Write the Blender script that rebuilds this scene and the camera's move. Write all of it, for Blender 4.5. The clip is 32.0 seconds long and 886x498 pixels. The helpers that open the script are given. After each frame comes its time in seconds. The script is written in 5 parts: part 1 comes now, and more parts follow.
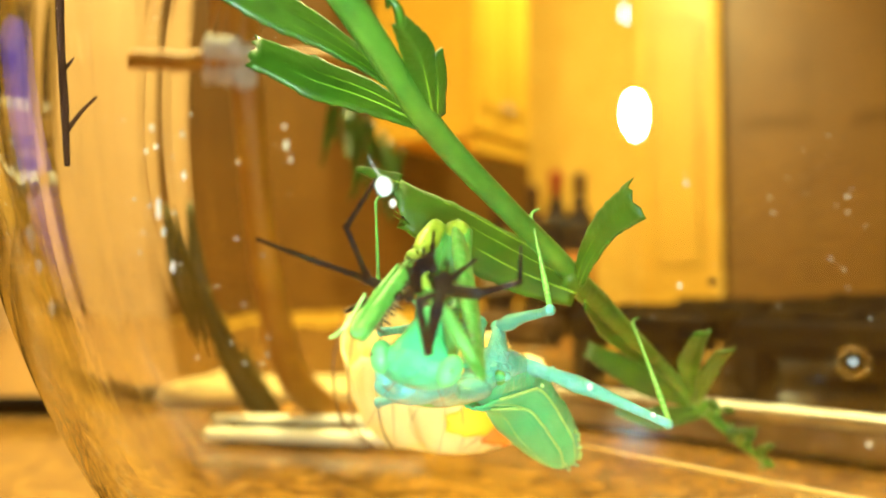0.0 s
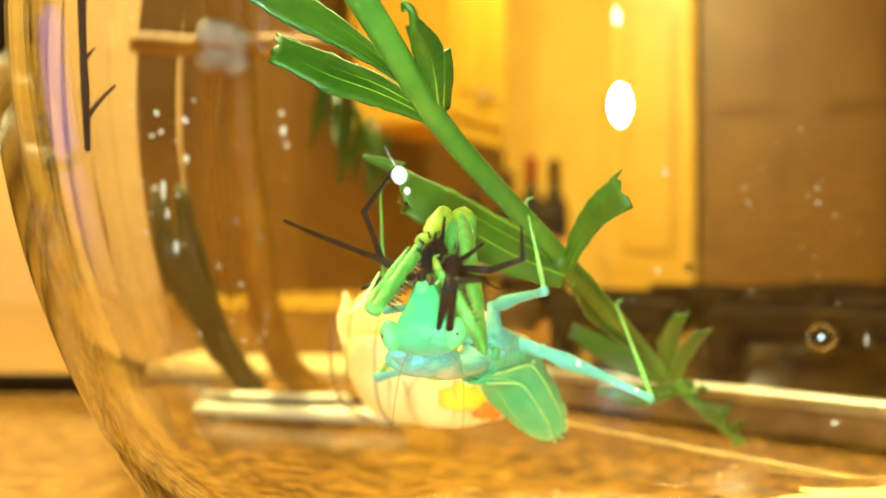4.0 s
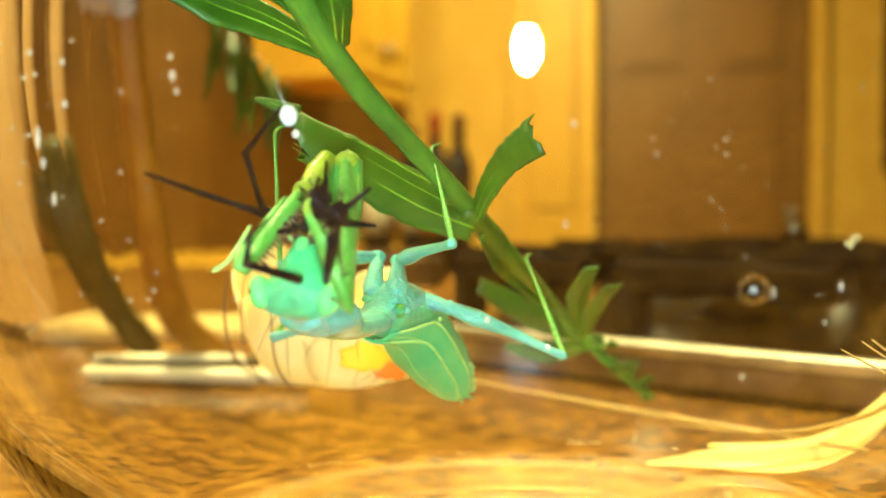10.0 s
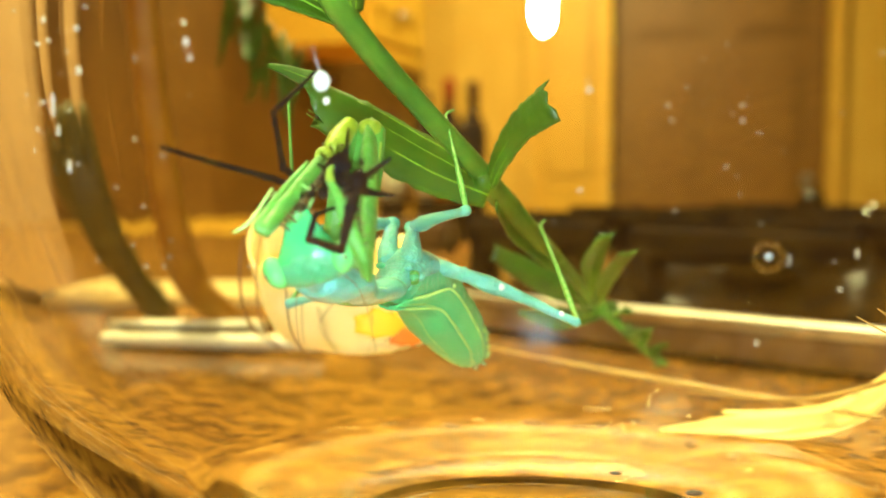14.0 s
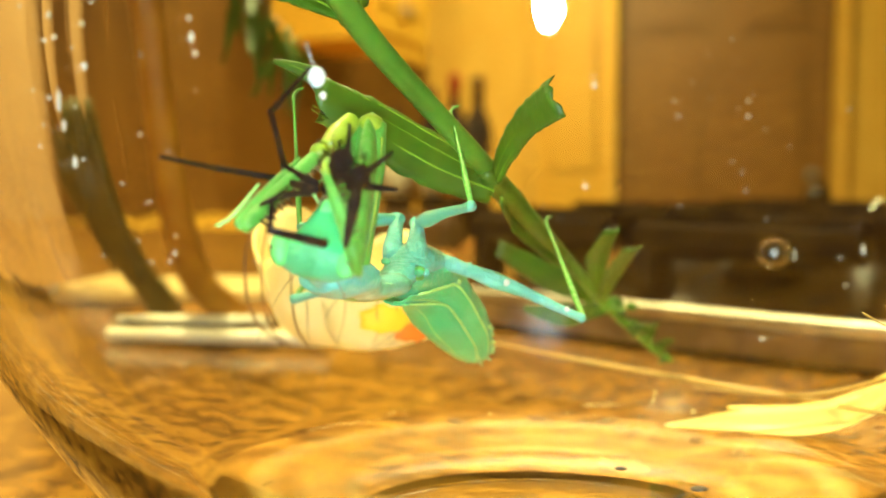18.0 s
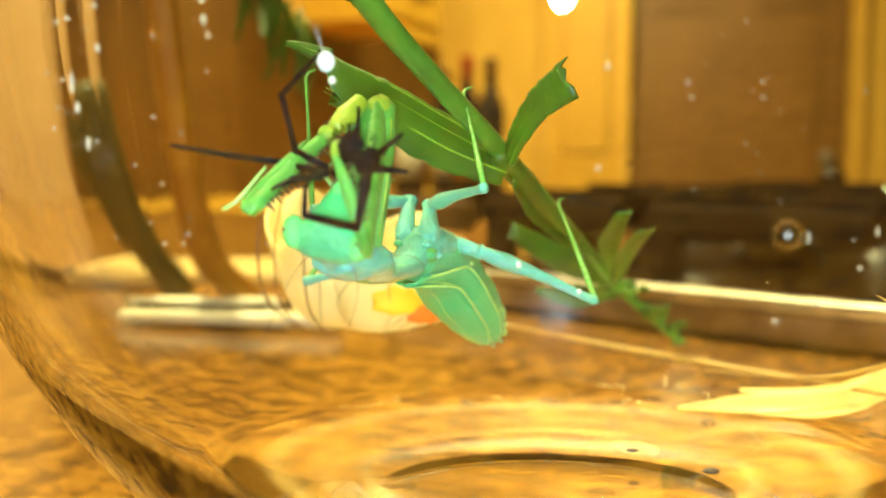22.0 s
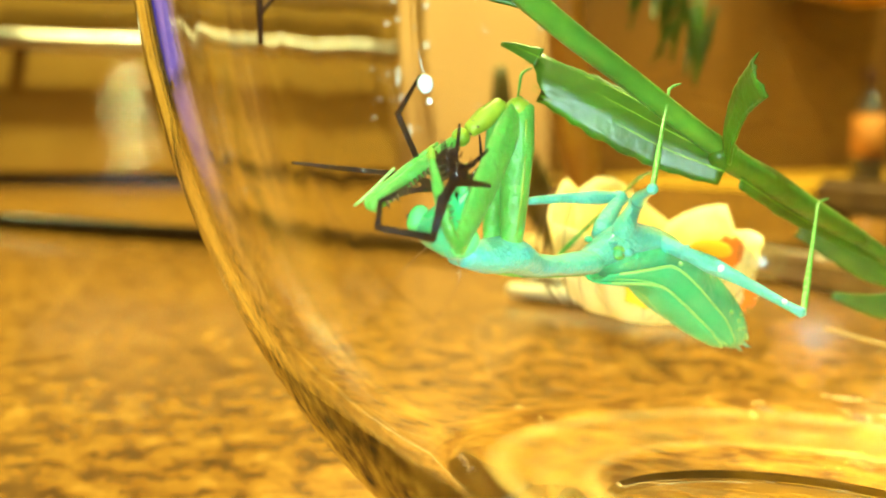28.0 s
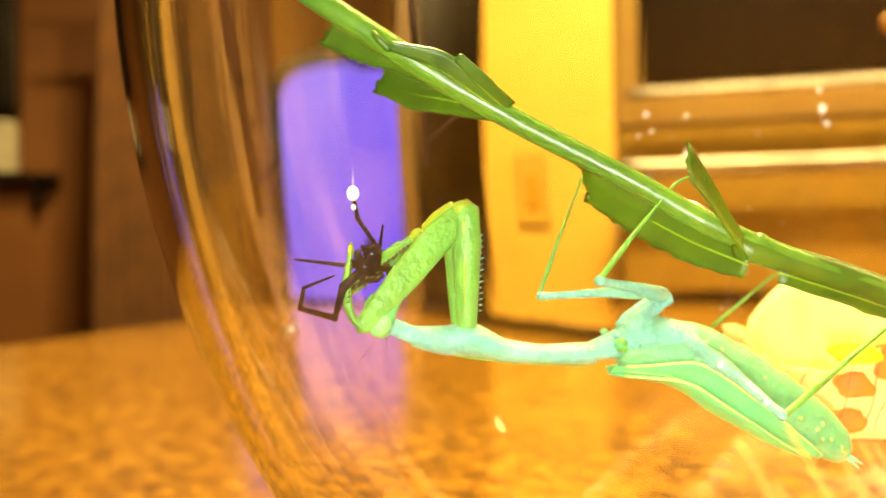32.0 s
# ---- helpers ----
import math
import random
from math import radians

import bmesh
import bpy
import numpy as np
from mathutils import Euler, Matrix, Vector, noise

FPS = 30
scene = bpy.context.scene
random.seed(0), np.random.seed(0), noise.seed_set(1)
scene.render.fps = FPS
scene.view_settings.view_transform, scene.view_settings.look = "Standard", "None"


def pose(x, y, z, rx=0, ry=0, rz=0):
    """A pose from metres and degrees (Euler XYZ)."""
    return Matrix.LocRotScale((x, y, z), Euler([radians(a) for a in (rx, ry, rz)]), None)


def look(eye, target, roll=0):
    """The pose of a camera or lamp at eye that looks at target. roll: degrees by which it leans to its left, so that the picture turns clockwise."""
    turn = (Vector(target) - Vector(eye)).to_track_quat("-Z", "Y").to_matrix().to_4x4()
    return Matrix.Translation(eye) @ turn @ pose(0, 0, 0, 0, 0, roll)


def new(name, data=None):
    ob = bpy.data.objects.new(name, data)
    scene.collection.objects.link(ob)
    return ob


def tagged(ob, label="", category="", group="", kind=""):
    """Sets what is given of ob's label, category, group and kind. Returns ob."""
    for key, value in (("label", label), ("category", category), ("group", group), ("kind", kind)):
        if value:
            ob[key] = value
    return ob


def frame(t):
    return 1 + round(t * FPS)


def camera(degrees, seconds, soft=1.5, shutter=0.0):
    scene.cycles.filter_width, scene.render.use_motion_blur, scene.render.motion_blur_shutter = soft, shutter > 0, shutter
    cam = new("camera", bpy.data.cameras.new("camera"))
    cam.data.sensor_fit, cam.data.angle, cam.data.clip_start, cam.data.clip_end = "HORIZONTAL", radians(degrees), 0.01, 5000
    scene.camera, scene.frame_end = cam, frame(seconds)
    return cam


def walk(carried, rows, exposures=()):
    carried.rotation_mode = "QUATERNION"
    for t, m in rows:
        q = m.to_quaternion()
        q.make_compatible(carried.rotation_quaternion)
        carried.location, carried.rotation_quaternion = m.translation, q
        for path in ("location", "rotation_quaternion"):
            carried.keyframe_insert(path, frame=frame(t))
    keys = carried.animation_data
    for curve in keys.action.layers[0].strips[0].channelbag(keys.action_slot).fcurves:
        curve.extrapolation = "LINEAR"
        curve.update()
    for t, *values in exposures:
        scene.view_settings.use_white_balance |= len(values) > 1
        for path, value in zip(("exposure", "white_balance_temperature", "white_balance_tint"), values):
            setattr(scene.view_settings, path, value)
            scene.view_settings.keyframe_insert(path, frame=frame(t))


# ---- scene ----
cam = camera(46.2, 32.0, soft=1.5, shutter=0.5)
cam.data.dof.use_dof = True
cam.data.dof.focus_distance = 0.128
cam.data.dof.aperture_fstop = 20.0
PATH = [
    (0, (0.0470, -0.1220, 0.0710), (-0.2848, 0.8211, 0.0953), -0.50),
    (0.5, (0.0470, -0.1220, 0.0710), (-0.2870, 0.8204, 0.0869), 1.20),
    (1, (0.0470, -0.1220, 0.0710), (-0.2865, 0.8207, 0.0839), 0.45),
    (1.5, (0.0470, -0.1220, 0.0710), (-0.2876, 0.8203, 0.0800), 1.45),
    (2, (0.0470, -0.1220, 0.0710), (-0.2893, 0.8197, 0.0773), 1.64),
    (2.5, (0.0470, -0.1220, 0.0710), (-0.2904, 0.8193, 0.0765), 1.64),
    (3, (0.0470, -0.1220, 0.0710), (-0.2900, 0.8195, 0.0752), 1.66),
    (3.5, (0.0470, -0.1290, 0.0710), (-0.2754, 0.8176, 0.0764), 1.11),
    (5.5, (0.0440, -0.1350, 0.0700), (-0.2433, 0.8227, 0.0844), -1.35),
    (6, (0.0440, -0.1320, 0.0700), (-0.2367, 0.8278, 0.0765), -0.82),
    (6.5, (0.0440, -0.1230, 0.0700), (-0.2143, 0.8428, 0.0476), 0.00),
    (7, (0.0440, -0.1230, 0.0700), (-0.1989, 0.8467, 0.0422), 0.00),
    (7.5, (0.0440, -0.1230, 0.0700), (-0.1792, 0.8510, 0.0311), 0.00),
    (8, (0.0440, -0.1230, 0.0700), (-0.1683, 0.8535, 0.0330), 0.00),
    (8.5, (0.0440, -0.1230, 0.0700), (-0.1717, 0.8528, 0.0357), 0.00),
    (9, (0.0440, -0.1230, 0.0700), (-0.1722, 0.8527, 0.0348), 0.00),
    (9.5, (0.0440, -0.1300, 0.0700), (-0.1633, 0.8478, 0.0383), 0.00),
    (10, (0.0440, -0.1230, 0.0700), (-0.1742, 0.8524, 0.0375), 0.00),
    (10.5, (0.0440, -0.1230, 0.0700), (-0.1758, 0.8520, 0.0363), 0.00),
    (11, (0.0440, -0.1230, 0.0700), (-0.1758, 0.8519, 0.0340), 0.00),
    (11.5, (0.0440, -0.1230, 0.0700), (-0.1775, 0.8513, 0.0297), 0.00),
    (12, (0.0440, -0.1230, 0.0700), (-0.1799, 0.8505, 0.0243), 0.00),
    (12.5, (0.0440, -0.1230, 0.0700), (-0.1814, 0.8498, 0.0175), 0.00),
    (13, (0.0440, -0.1230, 0.0700), (-0.1844, 0.8488, 0.0106), 0.00),
    (13.5, (0.0440, -0.1230, 0.0700), (-0.1861, 0.8481, 0.0060), 0.00),
    (14, (0.0440, -0.1230, 0.0700), (-0.1872, 0.8478, 0.0056), 0.00),
    (14.5, (0.0440, -0.1230, 0.0700), (-0.1886, 0.8473, 0.0035), 0.00),
    (16.5, (0.0440, -0.1230, 0.0700), (-0.1916, 0.8465, 0.0023), 0.00),
    (17, (0.0440, -0.1230, 0.0700), (-0.1922, 0.8464, 0.0029), 0.00),
    (17.5, (0.0440, -0.1230, 0.0700), (-0.1927, 0.8461, 0.0008), 0.00),
    (18, (0.0440, -0.1230, 0.0700), (-0.1918, 0.8464, 0.0014), 0.00),
    (18.5, (0.0440, -0.1230, 0.0700), (-0.1922, 0.8463, 0.0023), 0.00),
    (19, (0.0440, -0.1230, 0.0700), (-0.1923, 0.8463, 0.0020), 0.00),
    (19.5, (0.0440, -0.1230, 0.0700), (-0.1924, 0.8462, 0.0014), 0.00),
    (20, (0.0440, -0.1230, 0.0700), (-0.1927, 0.8461, 0.0006), 0.00),
    (20.5, (0.0440, -0.1230, 0.0700), (-0.1931, 0.8460, 0.0004), 0.00),
    (21, (0.0440, -0.1230, 0.0700), (-0.1929, 0.8459, -0.0014), 0.00),
    (21.5, (0.0440, -0.1230, 0.0700), (-0.1940, 0.8453, -0.0058), 0.00),
    (22, (0.0440, -0.1230, 0.0700), (-0.2031, 0.8422, -0.0158), 0.00),
    (22.5, (0.0440, -0.1230, 0.0700), (-0.2058, 0.8424, -0.0050), 0.00),
    (23, (0.0440, -0.1230, 0.0700), (-0.2050, 0.8426, -0.0054), 0.00),
    (23.5, (0.0440, -0.1230, 0.0700), (-0.2055, 0.8428, -0.0008), 0.00),
    (24, (0.0440, -0.1230, 0.0700), (-0.2056, 0.8427, -0.0021), 0.00),
    (24.5, (0.0440, -0.1230, 0.0700), (-0.2066, 0.8423, -0.0037), 0.00),
    (26.5, (0.0493, -0.1203, 0.0723), (-0.3149, 0.8088, 0.0072), 0.06),
    (27, (0.0658, -0.1144, 0.0738), (-0.4393, 0.7430, -0.0250), 0.59),
    (27.5, (0.0745, -0.1127, 0.0728), (-0.5422, 0.6694, -0.0155), 0.89),
    (28, (0.0825, -0.1087, 0.0734), (-0.5805, 0.6310, -0.0412), 0.76),
    (28.5, (0.0814, -0.1099, 0.0712), (-0.5944, 0.6206, -0.0265), 2.07),
    (29, (0.0836, -0.1086, 0.0703), (-0.5996, 0.6204, 0.0304), 0.77),
    (29.5, (0.1024, -0.1116, 0.0739), (-0.6950, 0.4906, 0.0349), 0.70),
    (30, (0.1142, -0.1014, 0.0757), (-0.7577, 0.3877, 0.0538), 0.84),
    (30.5, (0.1351, -0.0855, 0.0755), (-0.8018, 0.2629, 0.0482), 0.99),
    (31, (0.1387, -0.0668, 0.0779), (-0.8285, 0.1859, 0.0511), -1.01),
    (31.5, (0.1385, -0.0510, 0.0748), (-0.8350, 0.1769, 0.0540), -1.02),
    (32, (0.1404, -0.0437, 0.0707), (-0.8380, 0.1628, 0.0713), -0.88),
]
walk(cam, [(t, look(eye, target, roll)) for t, eye, target, roll in PATH],
     [(0, 0.23, 6500, 13), (4, 0.25, 6500, 13), (5.8, 0.24, 6500, 13), (7, -0.01, 6500, 13.5), (25, -0.02, 6500, 13.5), (27, 0.28, 6400, 2), (29, 0.34, 6300, -4), (30, 0.52, 6400, 5), (30.6, 0.65, 9600, 29), (31.2, 0.67, 9600, 33), (32, 0.63, 8400, 33)])

# ---- world and lights ----
world = bpy.data.worlds.new("evening")
scene.world = world
world.use_nodes = True
world.node_tree.nodes["Background"].inputs[0].default_value = (1.0, 0.62, 0.3, 1)
world.node_tree.nodes["Background"].inputs[1].default_value = 0.02
WARM = (1.0, 0.93, 0.37)


def area_lamp(name, place, target, size, watts, colour=WARM):
    data = bpy.data.lights.new(name, "AREA")
    data.shape, data.size, data.energy, data.color = "DISK", size, watts, colour
    ob = new(name, data)
    ob.matrix_world = look(place, target)
    return ob


# Unseen lamps added at ceiling height, placed and set to brighten the room.
area_lamp("fill_lamp", (-0.2, 0.3, 1.45), (-0.2, 0.3, 0), 0.12, 12)
area_lamp("fill_lamp", (0.6, -0.6, 1.45), (0.6, -0.5, 0), 0.12, 9)
area_lamp("fill_lamp", (-0.35, 2.75, 1.45), (-0.7, 3.7, 0), 0.12, 22)
area_lamp("fill_lamp", (-0.15, 1.65, 1.45), (-0.6, 1.9, 0), 0.12, 24)
area_lamp("fill_lamp", (-2.3, -0.2, 1.45), (-2.4, -0.2, 0), 0.12, 34)
area_lamp("fill_lamp", (-0.52, 0.37, 1.45), (-1.05, 0.72, 0.1), 0.12, 62)

# ---- materials ----
def shader(name, colour, rough=0.5, metal=0.0, dark=None, scale=200.0, amount=0.5, bump=0.0, bump_scale=None,
           coat=0.0, transmission=0.0, subsurface=0.0, ior=1.45, aniso=0.0):
    """A principled material whose colour wanders between two tones at two scales, with a fine relief."""
    m = bpy.data.materials.new(name)
    m.use_nodes = True
    t = m.node_tree
    b = t.nodes["Principled BSDF"]
    b.inputs["Roughness"].default_value = rough
    b.inputs["Metallic"].default_value = metal
    b.inputs["Coat Weight"].default_value = coat
    b.inputs["Transmission Weight"].default_value = transmission
    b.inputs["Subsurface Weight"].default_value = subsurface
    b.inputs["Subsurface Radius"].default_value = (0.002, 0.003, 0.001)
    b.inputs["IOR"].default_value = ior
    b.inputs["Anisotropic"].default_value = aniso
    geo = t.nodes.new("ShaderNodeTexCoord")
    if dark is None:
        dark = tuple(c * 0.6 for c in colour)
    n1 = t.nodes.new("ShaderNodeTexNoise")
    n2 = t.nodes.new("ShaderNodeTexNoise")
    for n, s, d in ((n1, scale, 4), (n2, scale * 0.17, 2)):
        n.inputs["Scale"].default_value = s
        n.inputs["Detail"].default_value = d
        t.links.new(geo.outputs["Object"], n.inputs["Vector"])
    add = t.nodes.new("ShaderNodeMath")
    add.operation = "MULTIPLY_ADD"
    t.links.new(n2.outputs["Fac"], add.inputs[0])
    add.inputs[1].default_value = 0.6
    half = t.nodes.new("ShaderNodeMath")
    half.operation = "MULTIPLY"
    t.links.new(n1.outputs["Fac"], half.inputs[0])
    half.inputs[1].default_value = 0.4
    t.links.new(half.outputs[0], add.inputs[2])
    ramp = t.nodes.new("ShaderNodeMapRange")
    ramp.inputs["From Min"].default_value, ramp.inputs["From Max"].default_value = 0.5 - 0.25 * amount, 0.5 + 0.25 * amount
    t.links.new(add.outputs[0], ramp.inputs["Value"])
    mix = t.nodes.new("ShaderNodeMix")
    mix.data_type = "RGBA"
    mix.inputs["A"].default_value, mix.inputs["B"].default_value = (*dark, 1), (*colour, 1)
    t.links.new(ramp.outputs[0], mix.inputs["Factor"])
    t.links.new(mix.outputs["Result"], b.inputs["Base Color"])
    if bump:
        nb = t.nodes.new("ShaderNodeTexNoise")
        nb.inputs["Scale"].default_value = bump_scale or scale * 3
        nb.inputs["Detail"].default_value = 3
        t.links.new(geo.outputs["Object"], nb.inputs["Vector"])
        bp = t.nodes.new("ShaderNodeBump")
        bp.inputs["Strength"].default_value = bump
        bp.inputs["Distance"].default_value = 0.0005
        t.links.new(nb.outputs["Fac"], bp.inputs["Height"])
        t.links.new(bp.outputs[0], b.inputs["Normal"])
    return m


def brushed(m, strength):
    """Fine level brush lines that draw a reflection out into an upright streak."""
    t = m.node_tree
    geo = t.nodes.new("ShaderNodeTexCoord")
    mp = t.nodes.new("ShaderNodeMapping")
    mp.inputs["Scale"].default_value = (0.5, 0.5, 200.0)
    n = t.nodes.new("ShaderNodeTexNoise")
    n.inputs["Scale"].default_value = 3.0
    bp = t.nodes.new("ShaderNodeBump")
    bp.inputs["Strength"].default_value = strength
    bp.inputs["Distance"].default_value = 0.0006
    t.links.new(geo.outputs["Object"], mp.inputs["Vector"])
    t.links.new(mp.outputs[0], n.inputs["Vector"])
    t.links.new(n.outputs["Fac"], bp.inputs["Height"])
    t.links.new(bp.outputs[0], t.nodes["Principled BSDF"].inputs["Normal"])


def glow(name, colour, strength):
    m = bpy.data.materials.new(name)
    m.use_nodes = True
    b = m.node_tree.nodes["Principled BSDF"]
    b.inputs["Base Color"].default_value = (*colour, 1)
    b.inputs["Emission Color"].default_value = (*colour, 1)
    b.inputs["Emission Strength"].default_value = strength
    return m


def granite():
    m = bpy.data.materials.new("granite")
    m.use_nodes = True
    t = m.node_tree
    b = t.nodes["Principled BSDF"]
    b.inputs["Roughness"].default_value = 0.16
    geo = t.nodes.new("ShaderNodeTexCoord")
    v = t.nodes.new("ShaderNodeTexVoronoi")
    v.inputs["Scale"].default_value = 330
    n = t.nodes.new("ShaderNodeTexNoise")
    n.inputs["Scale"].default_value = 110
    n.inputs["Detail"].default_value = 5
    big = t.nodes.new("ShaderNodeTexNoise")
    big.inputs["Scale"].default_value = 14
    big.inputs["Detail"].default_value = 3
    for q in (v, n, big):
        t.links.new(geo.outputs["Object"], q.inputs["Vector"])
    r = t.nodes.new("ShaderNodeValToRGB")
    e = r.color_ramp.elements
    e[0].position, e[0].color = 0.26, (0.06, 0.026, 0.008, 1)
    e[1].position, e[1].color = 0.74, (0.36, 0.185, 0.035, 1)
    for p, c in ((0.40, (0.15, 0.062, 0.011, 1)), (0.50, (0.225, 0.10, 0.015, 1)), (0.6, (0.27, 0.125, 0.019, 1))):
        k = e.new(p)
        k.color = c
    sep = t.nodes.new("ShaderNodeSeparateColor")
    t.links.new(v.outputs["Color"], sep.inputs[0])
    a = t.nodes.new("ShaderNodeMath")
    a.operation = "MULTIPLY_ADD"
    t.links.new(sep.outputs[0], a.inputs[0])
    a.inputs[1].default_value = 0.18
    t.links.new(n.outputs["Fac"], a.inputs[2])
    s = t.nodes.new("ShaderNodeMath")
    s.operation = "MULTIPLY_ADD"
    t.links.new(big.outputs["Fac"], s.inputs[0])
    s.inputs[1].default_value = 0.3
    t.links.new(a.outputs[0], s.inputs[2])
    o = t.nodes.new("ShaderNodeMath")
    o.operation = "SUBTRACT"
    t.links.new(s.outputs[0], o.inputs[0])
    o.inputs[1].default_value = 0.275
    t.links.new(o.outputs[0], r.inputs["Fac"])
    t.links.new(r.outputs["Color"], b.inputs["Base Color"])
    return m


def clear_glass():
    m = bpy.data.materials.new("clear_glass")
    m.use_nodes = True
    b = m.node_tree.nodes["Principled BSDF"]
    b.inputs["Base Color"].default_value = (1, 1, 1, 1)
    b.inputs["Roughness"].default_value = 0.0
    b.inputs["IOR"].default_value = 1.47
    b.inputs["Transmission Weight"].default_value = 1.0
    return m


GRANITE = granite()
GLASS = clear_glass()
WALL = shader("warm_wall_paint", (0.80, 0.47, 0.07), 0.7, dark=(0.74, 0.41, 0.05), scale=60, bump=0.2)
# Tan tuned dark; it also carries the shade of the next room's north wall.
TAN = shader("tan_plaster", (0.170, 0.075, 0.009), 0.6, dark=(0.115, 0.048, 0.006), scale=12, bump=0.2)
DOOR = shader("brown_door_paint", (0.26, 0.112, 0.010), 0.45, dark=(0.21, 0.086, 0.007), scale=20, bump=0.1)
CABINET = shader("honey_maple", (0.80, 0.44, 0.04), 0.4, dark=(0.70, 0.36, 0.03), scale=8, bump=0.1)
POLISHED = shader("polished_rim", (0.92, 0.86, 0.74), 0.3, 1.0, scale=60, amount=0.2)
STEEL = shader("brushed_steel", (0.50, 0.46, 0.40), 0.32, 1.0, scale=90, amount=0.3, aniso=0.9)
CHAMPAGNE = shader("champagne_steel", (0.42, 0.25, 0.08), 0.3, 0.5, dark=(0.36, 0.20, 0.065), scale=40)
IRON = shader("cast_iron", (0.010, 0.0045, 0.003), 0.8, 0.0, scale=120, bump=0.8, ior=1.2)
# Lighter tan iron that paints reflections onto some of the grate bars.
GLINT = shader("glint_iron", (0.14, 0.07, 0.022), 0.5, dark=(0.05, 0.02, 0.008), scale=90, bump=0.6, ior=1.3)
PANEL = shader("bronze_panel", (0.48, 0.275, 0.06), 0.025, 0.5, dark=(0.42, 0.23, 0.05), scale=30)


def brush(m, strength=0.10):
    """Fine level brush lines in a metal face."""
    t = m.node_tree
    tc, mp = t.nodes.new("ShaderNodeTexCoord"), t.nodes.new("ShaderNodeMapping")
    mp.inputs["Scale"].default_value = (1.5, 1.5, 260)
    n, b = t.nodes.new("ShaderNodeTexNoise"), t.nodes.new("ShaderNodeBump")
    n.inputs["Scale"].default_value = 3.0
    n.inputs["Detail"].default_value = 1.0
    b.inputs["Strength"].default_value = strength
    b.inputs["Distance"].default_value = 0.001
    t.links.new(tc.outputs["Object"], mp.inputs["Vector"])
    t.links.new(mp.outputs[0], n.inputs["Vector"])
    t.links.new(n.outputs["Fac"], b.inputs["Height"])
    t.links.new(b.outputs[0], t.nodes["Principled BSDF"].inputs["Normal"])


brush(PANEL)
brushed(PANEL, 0.35)
DARK = shader("dark_enamel", (0.010, 0.005, 0.003), 0.22, 0.0, scale=40)
BROWN = shader("brown_lacquer", (0.20, 0.11, 0.045), 0.35, 0.0, scale=12)
BLACK = shader("spider_black", (0.004, 0.004, 0.006), 0.14, scale=900, ior=1.33)
SKIN = shader("mantis_green", (0.10, 0.35, 0.062), 0.36, dark=(0.030, 0.19, 0.020), scale=340, amount=0.9, bump=0.9, subsurface=0.3, coat=0.7)
BODY = shader("mantis_body_green", (0.07, 0.41, 0.20), 0.36, dark=(0.02, 0.25, 0.10), scale=380, amount=1.0, bump=0.9, subsurface=0.3, coat=0.8)
PALE = shader("mantis_pale_green", (0.14, 0.49, 0.44), 0.34, dark=(0.032, 0.29, 0.21), scale=620, amount=1.0, bump=1.0, subsurface=0.3, coat=0.8)
LEAF = shader("leaf_green", (0.046, 0.140, 0.004), 0.36, dark=(0.011, 0.054, 0.002), scale=260, amount=0.9, bump=0.3, subsurface=0.15)
WOOD = shader("bamboo_stick", (0.50, 0.235, 0.012), 0.5, dark=(0.36, 0.14, 0.008), scale=150, bump=0.3)
COTTON = shader("cotton", (0.75, 0.68, 0.58), 0.9, scale=500, bump=0.6)


# ---- mesh tools ----
def finish(bm, smooth=True):
    bmesh.ops.recalc_face_normals(bm, faces=bm.faces)
    for f in bm.faces:
        f.smooth = smooth
    return bm


def link(name, bm, material):
    me = bpy.data.meshes.new(name)
    bm.to_mesh(me)
    bm.free()
    for m in material if isinstance(material, (list, tuple)) else (material,):
        me.materials.append(m)
    return new(name, me)


def part(name, bm, material, parent=None, label=""):
    ob = link(name, bm, material)
    if parent is not None:
        ob.parent = parent
    return tagged(ob, label=label)


def thing(name, label, category, place=(0, 0, 0), group="", kind=""):
    ob = new(name)
    ob.empty_display_size = 0.01
    ob.matrix_world = Matrix.Translation(place)
    return tagged(ob, label, category, group, kind)


def spline(points, steps=6):
    """A smooth line through points (Catmull-Rom)."""
    p = [Vector(q) for q in points]
    if len(p) < 3:
        return [p[0].lerp(p[-1], i / steps) for i in range(steps + 1)]
    q = [p[0] * 2 - p[1], *p, p[-1] * 2 - p[-2]]
    out = []
    for i in range(1, len(q) - 2):
        a, b, c, d = q[i - 1:i + 3]
        for k in range(steps):
            u = k / steps
            out.append(0.5 * (2 * b + (c - a) * u + (2 * a - 5 * b + 4 * c - d) * u * u + (3 * b - 3 * c + d - a) * u ** 3))
    return out + [p[-1]]


def along(values, n):
    return np.interp(np.linspace(0, len(values) - 1, n), range(len(values)), values)


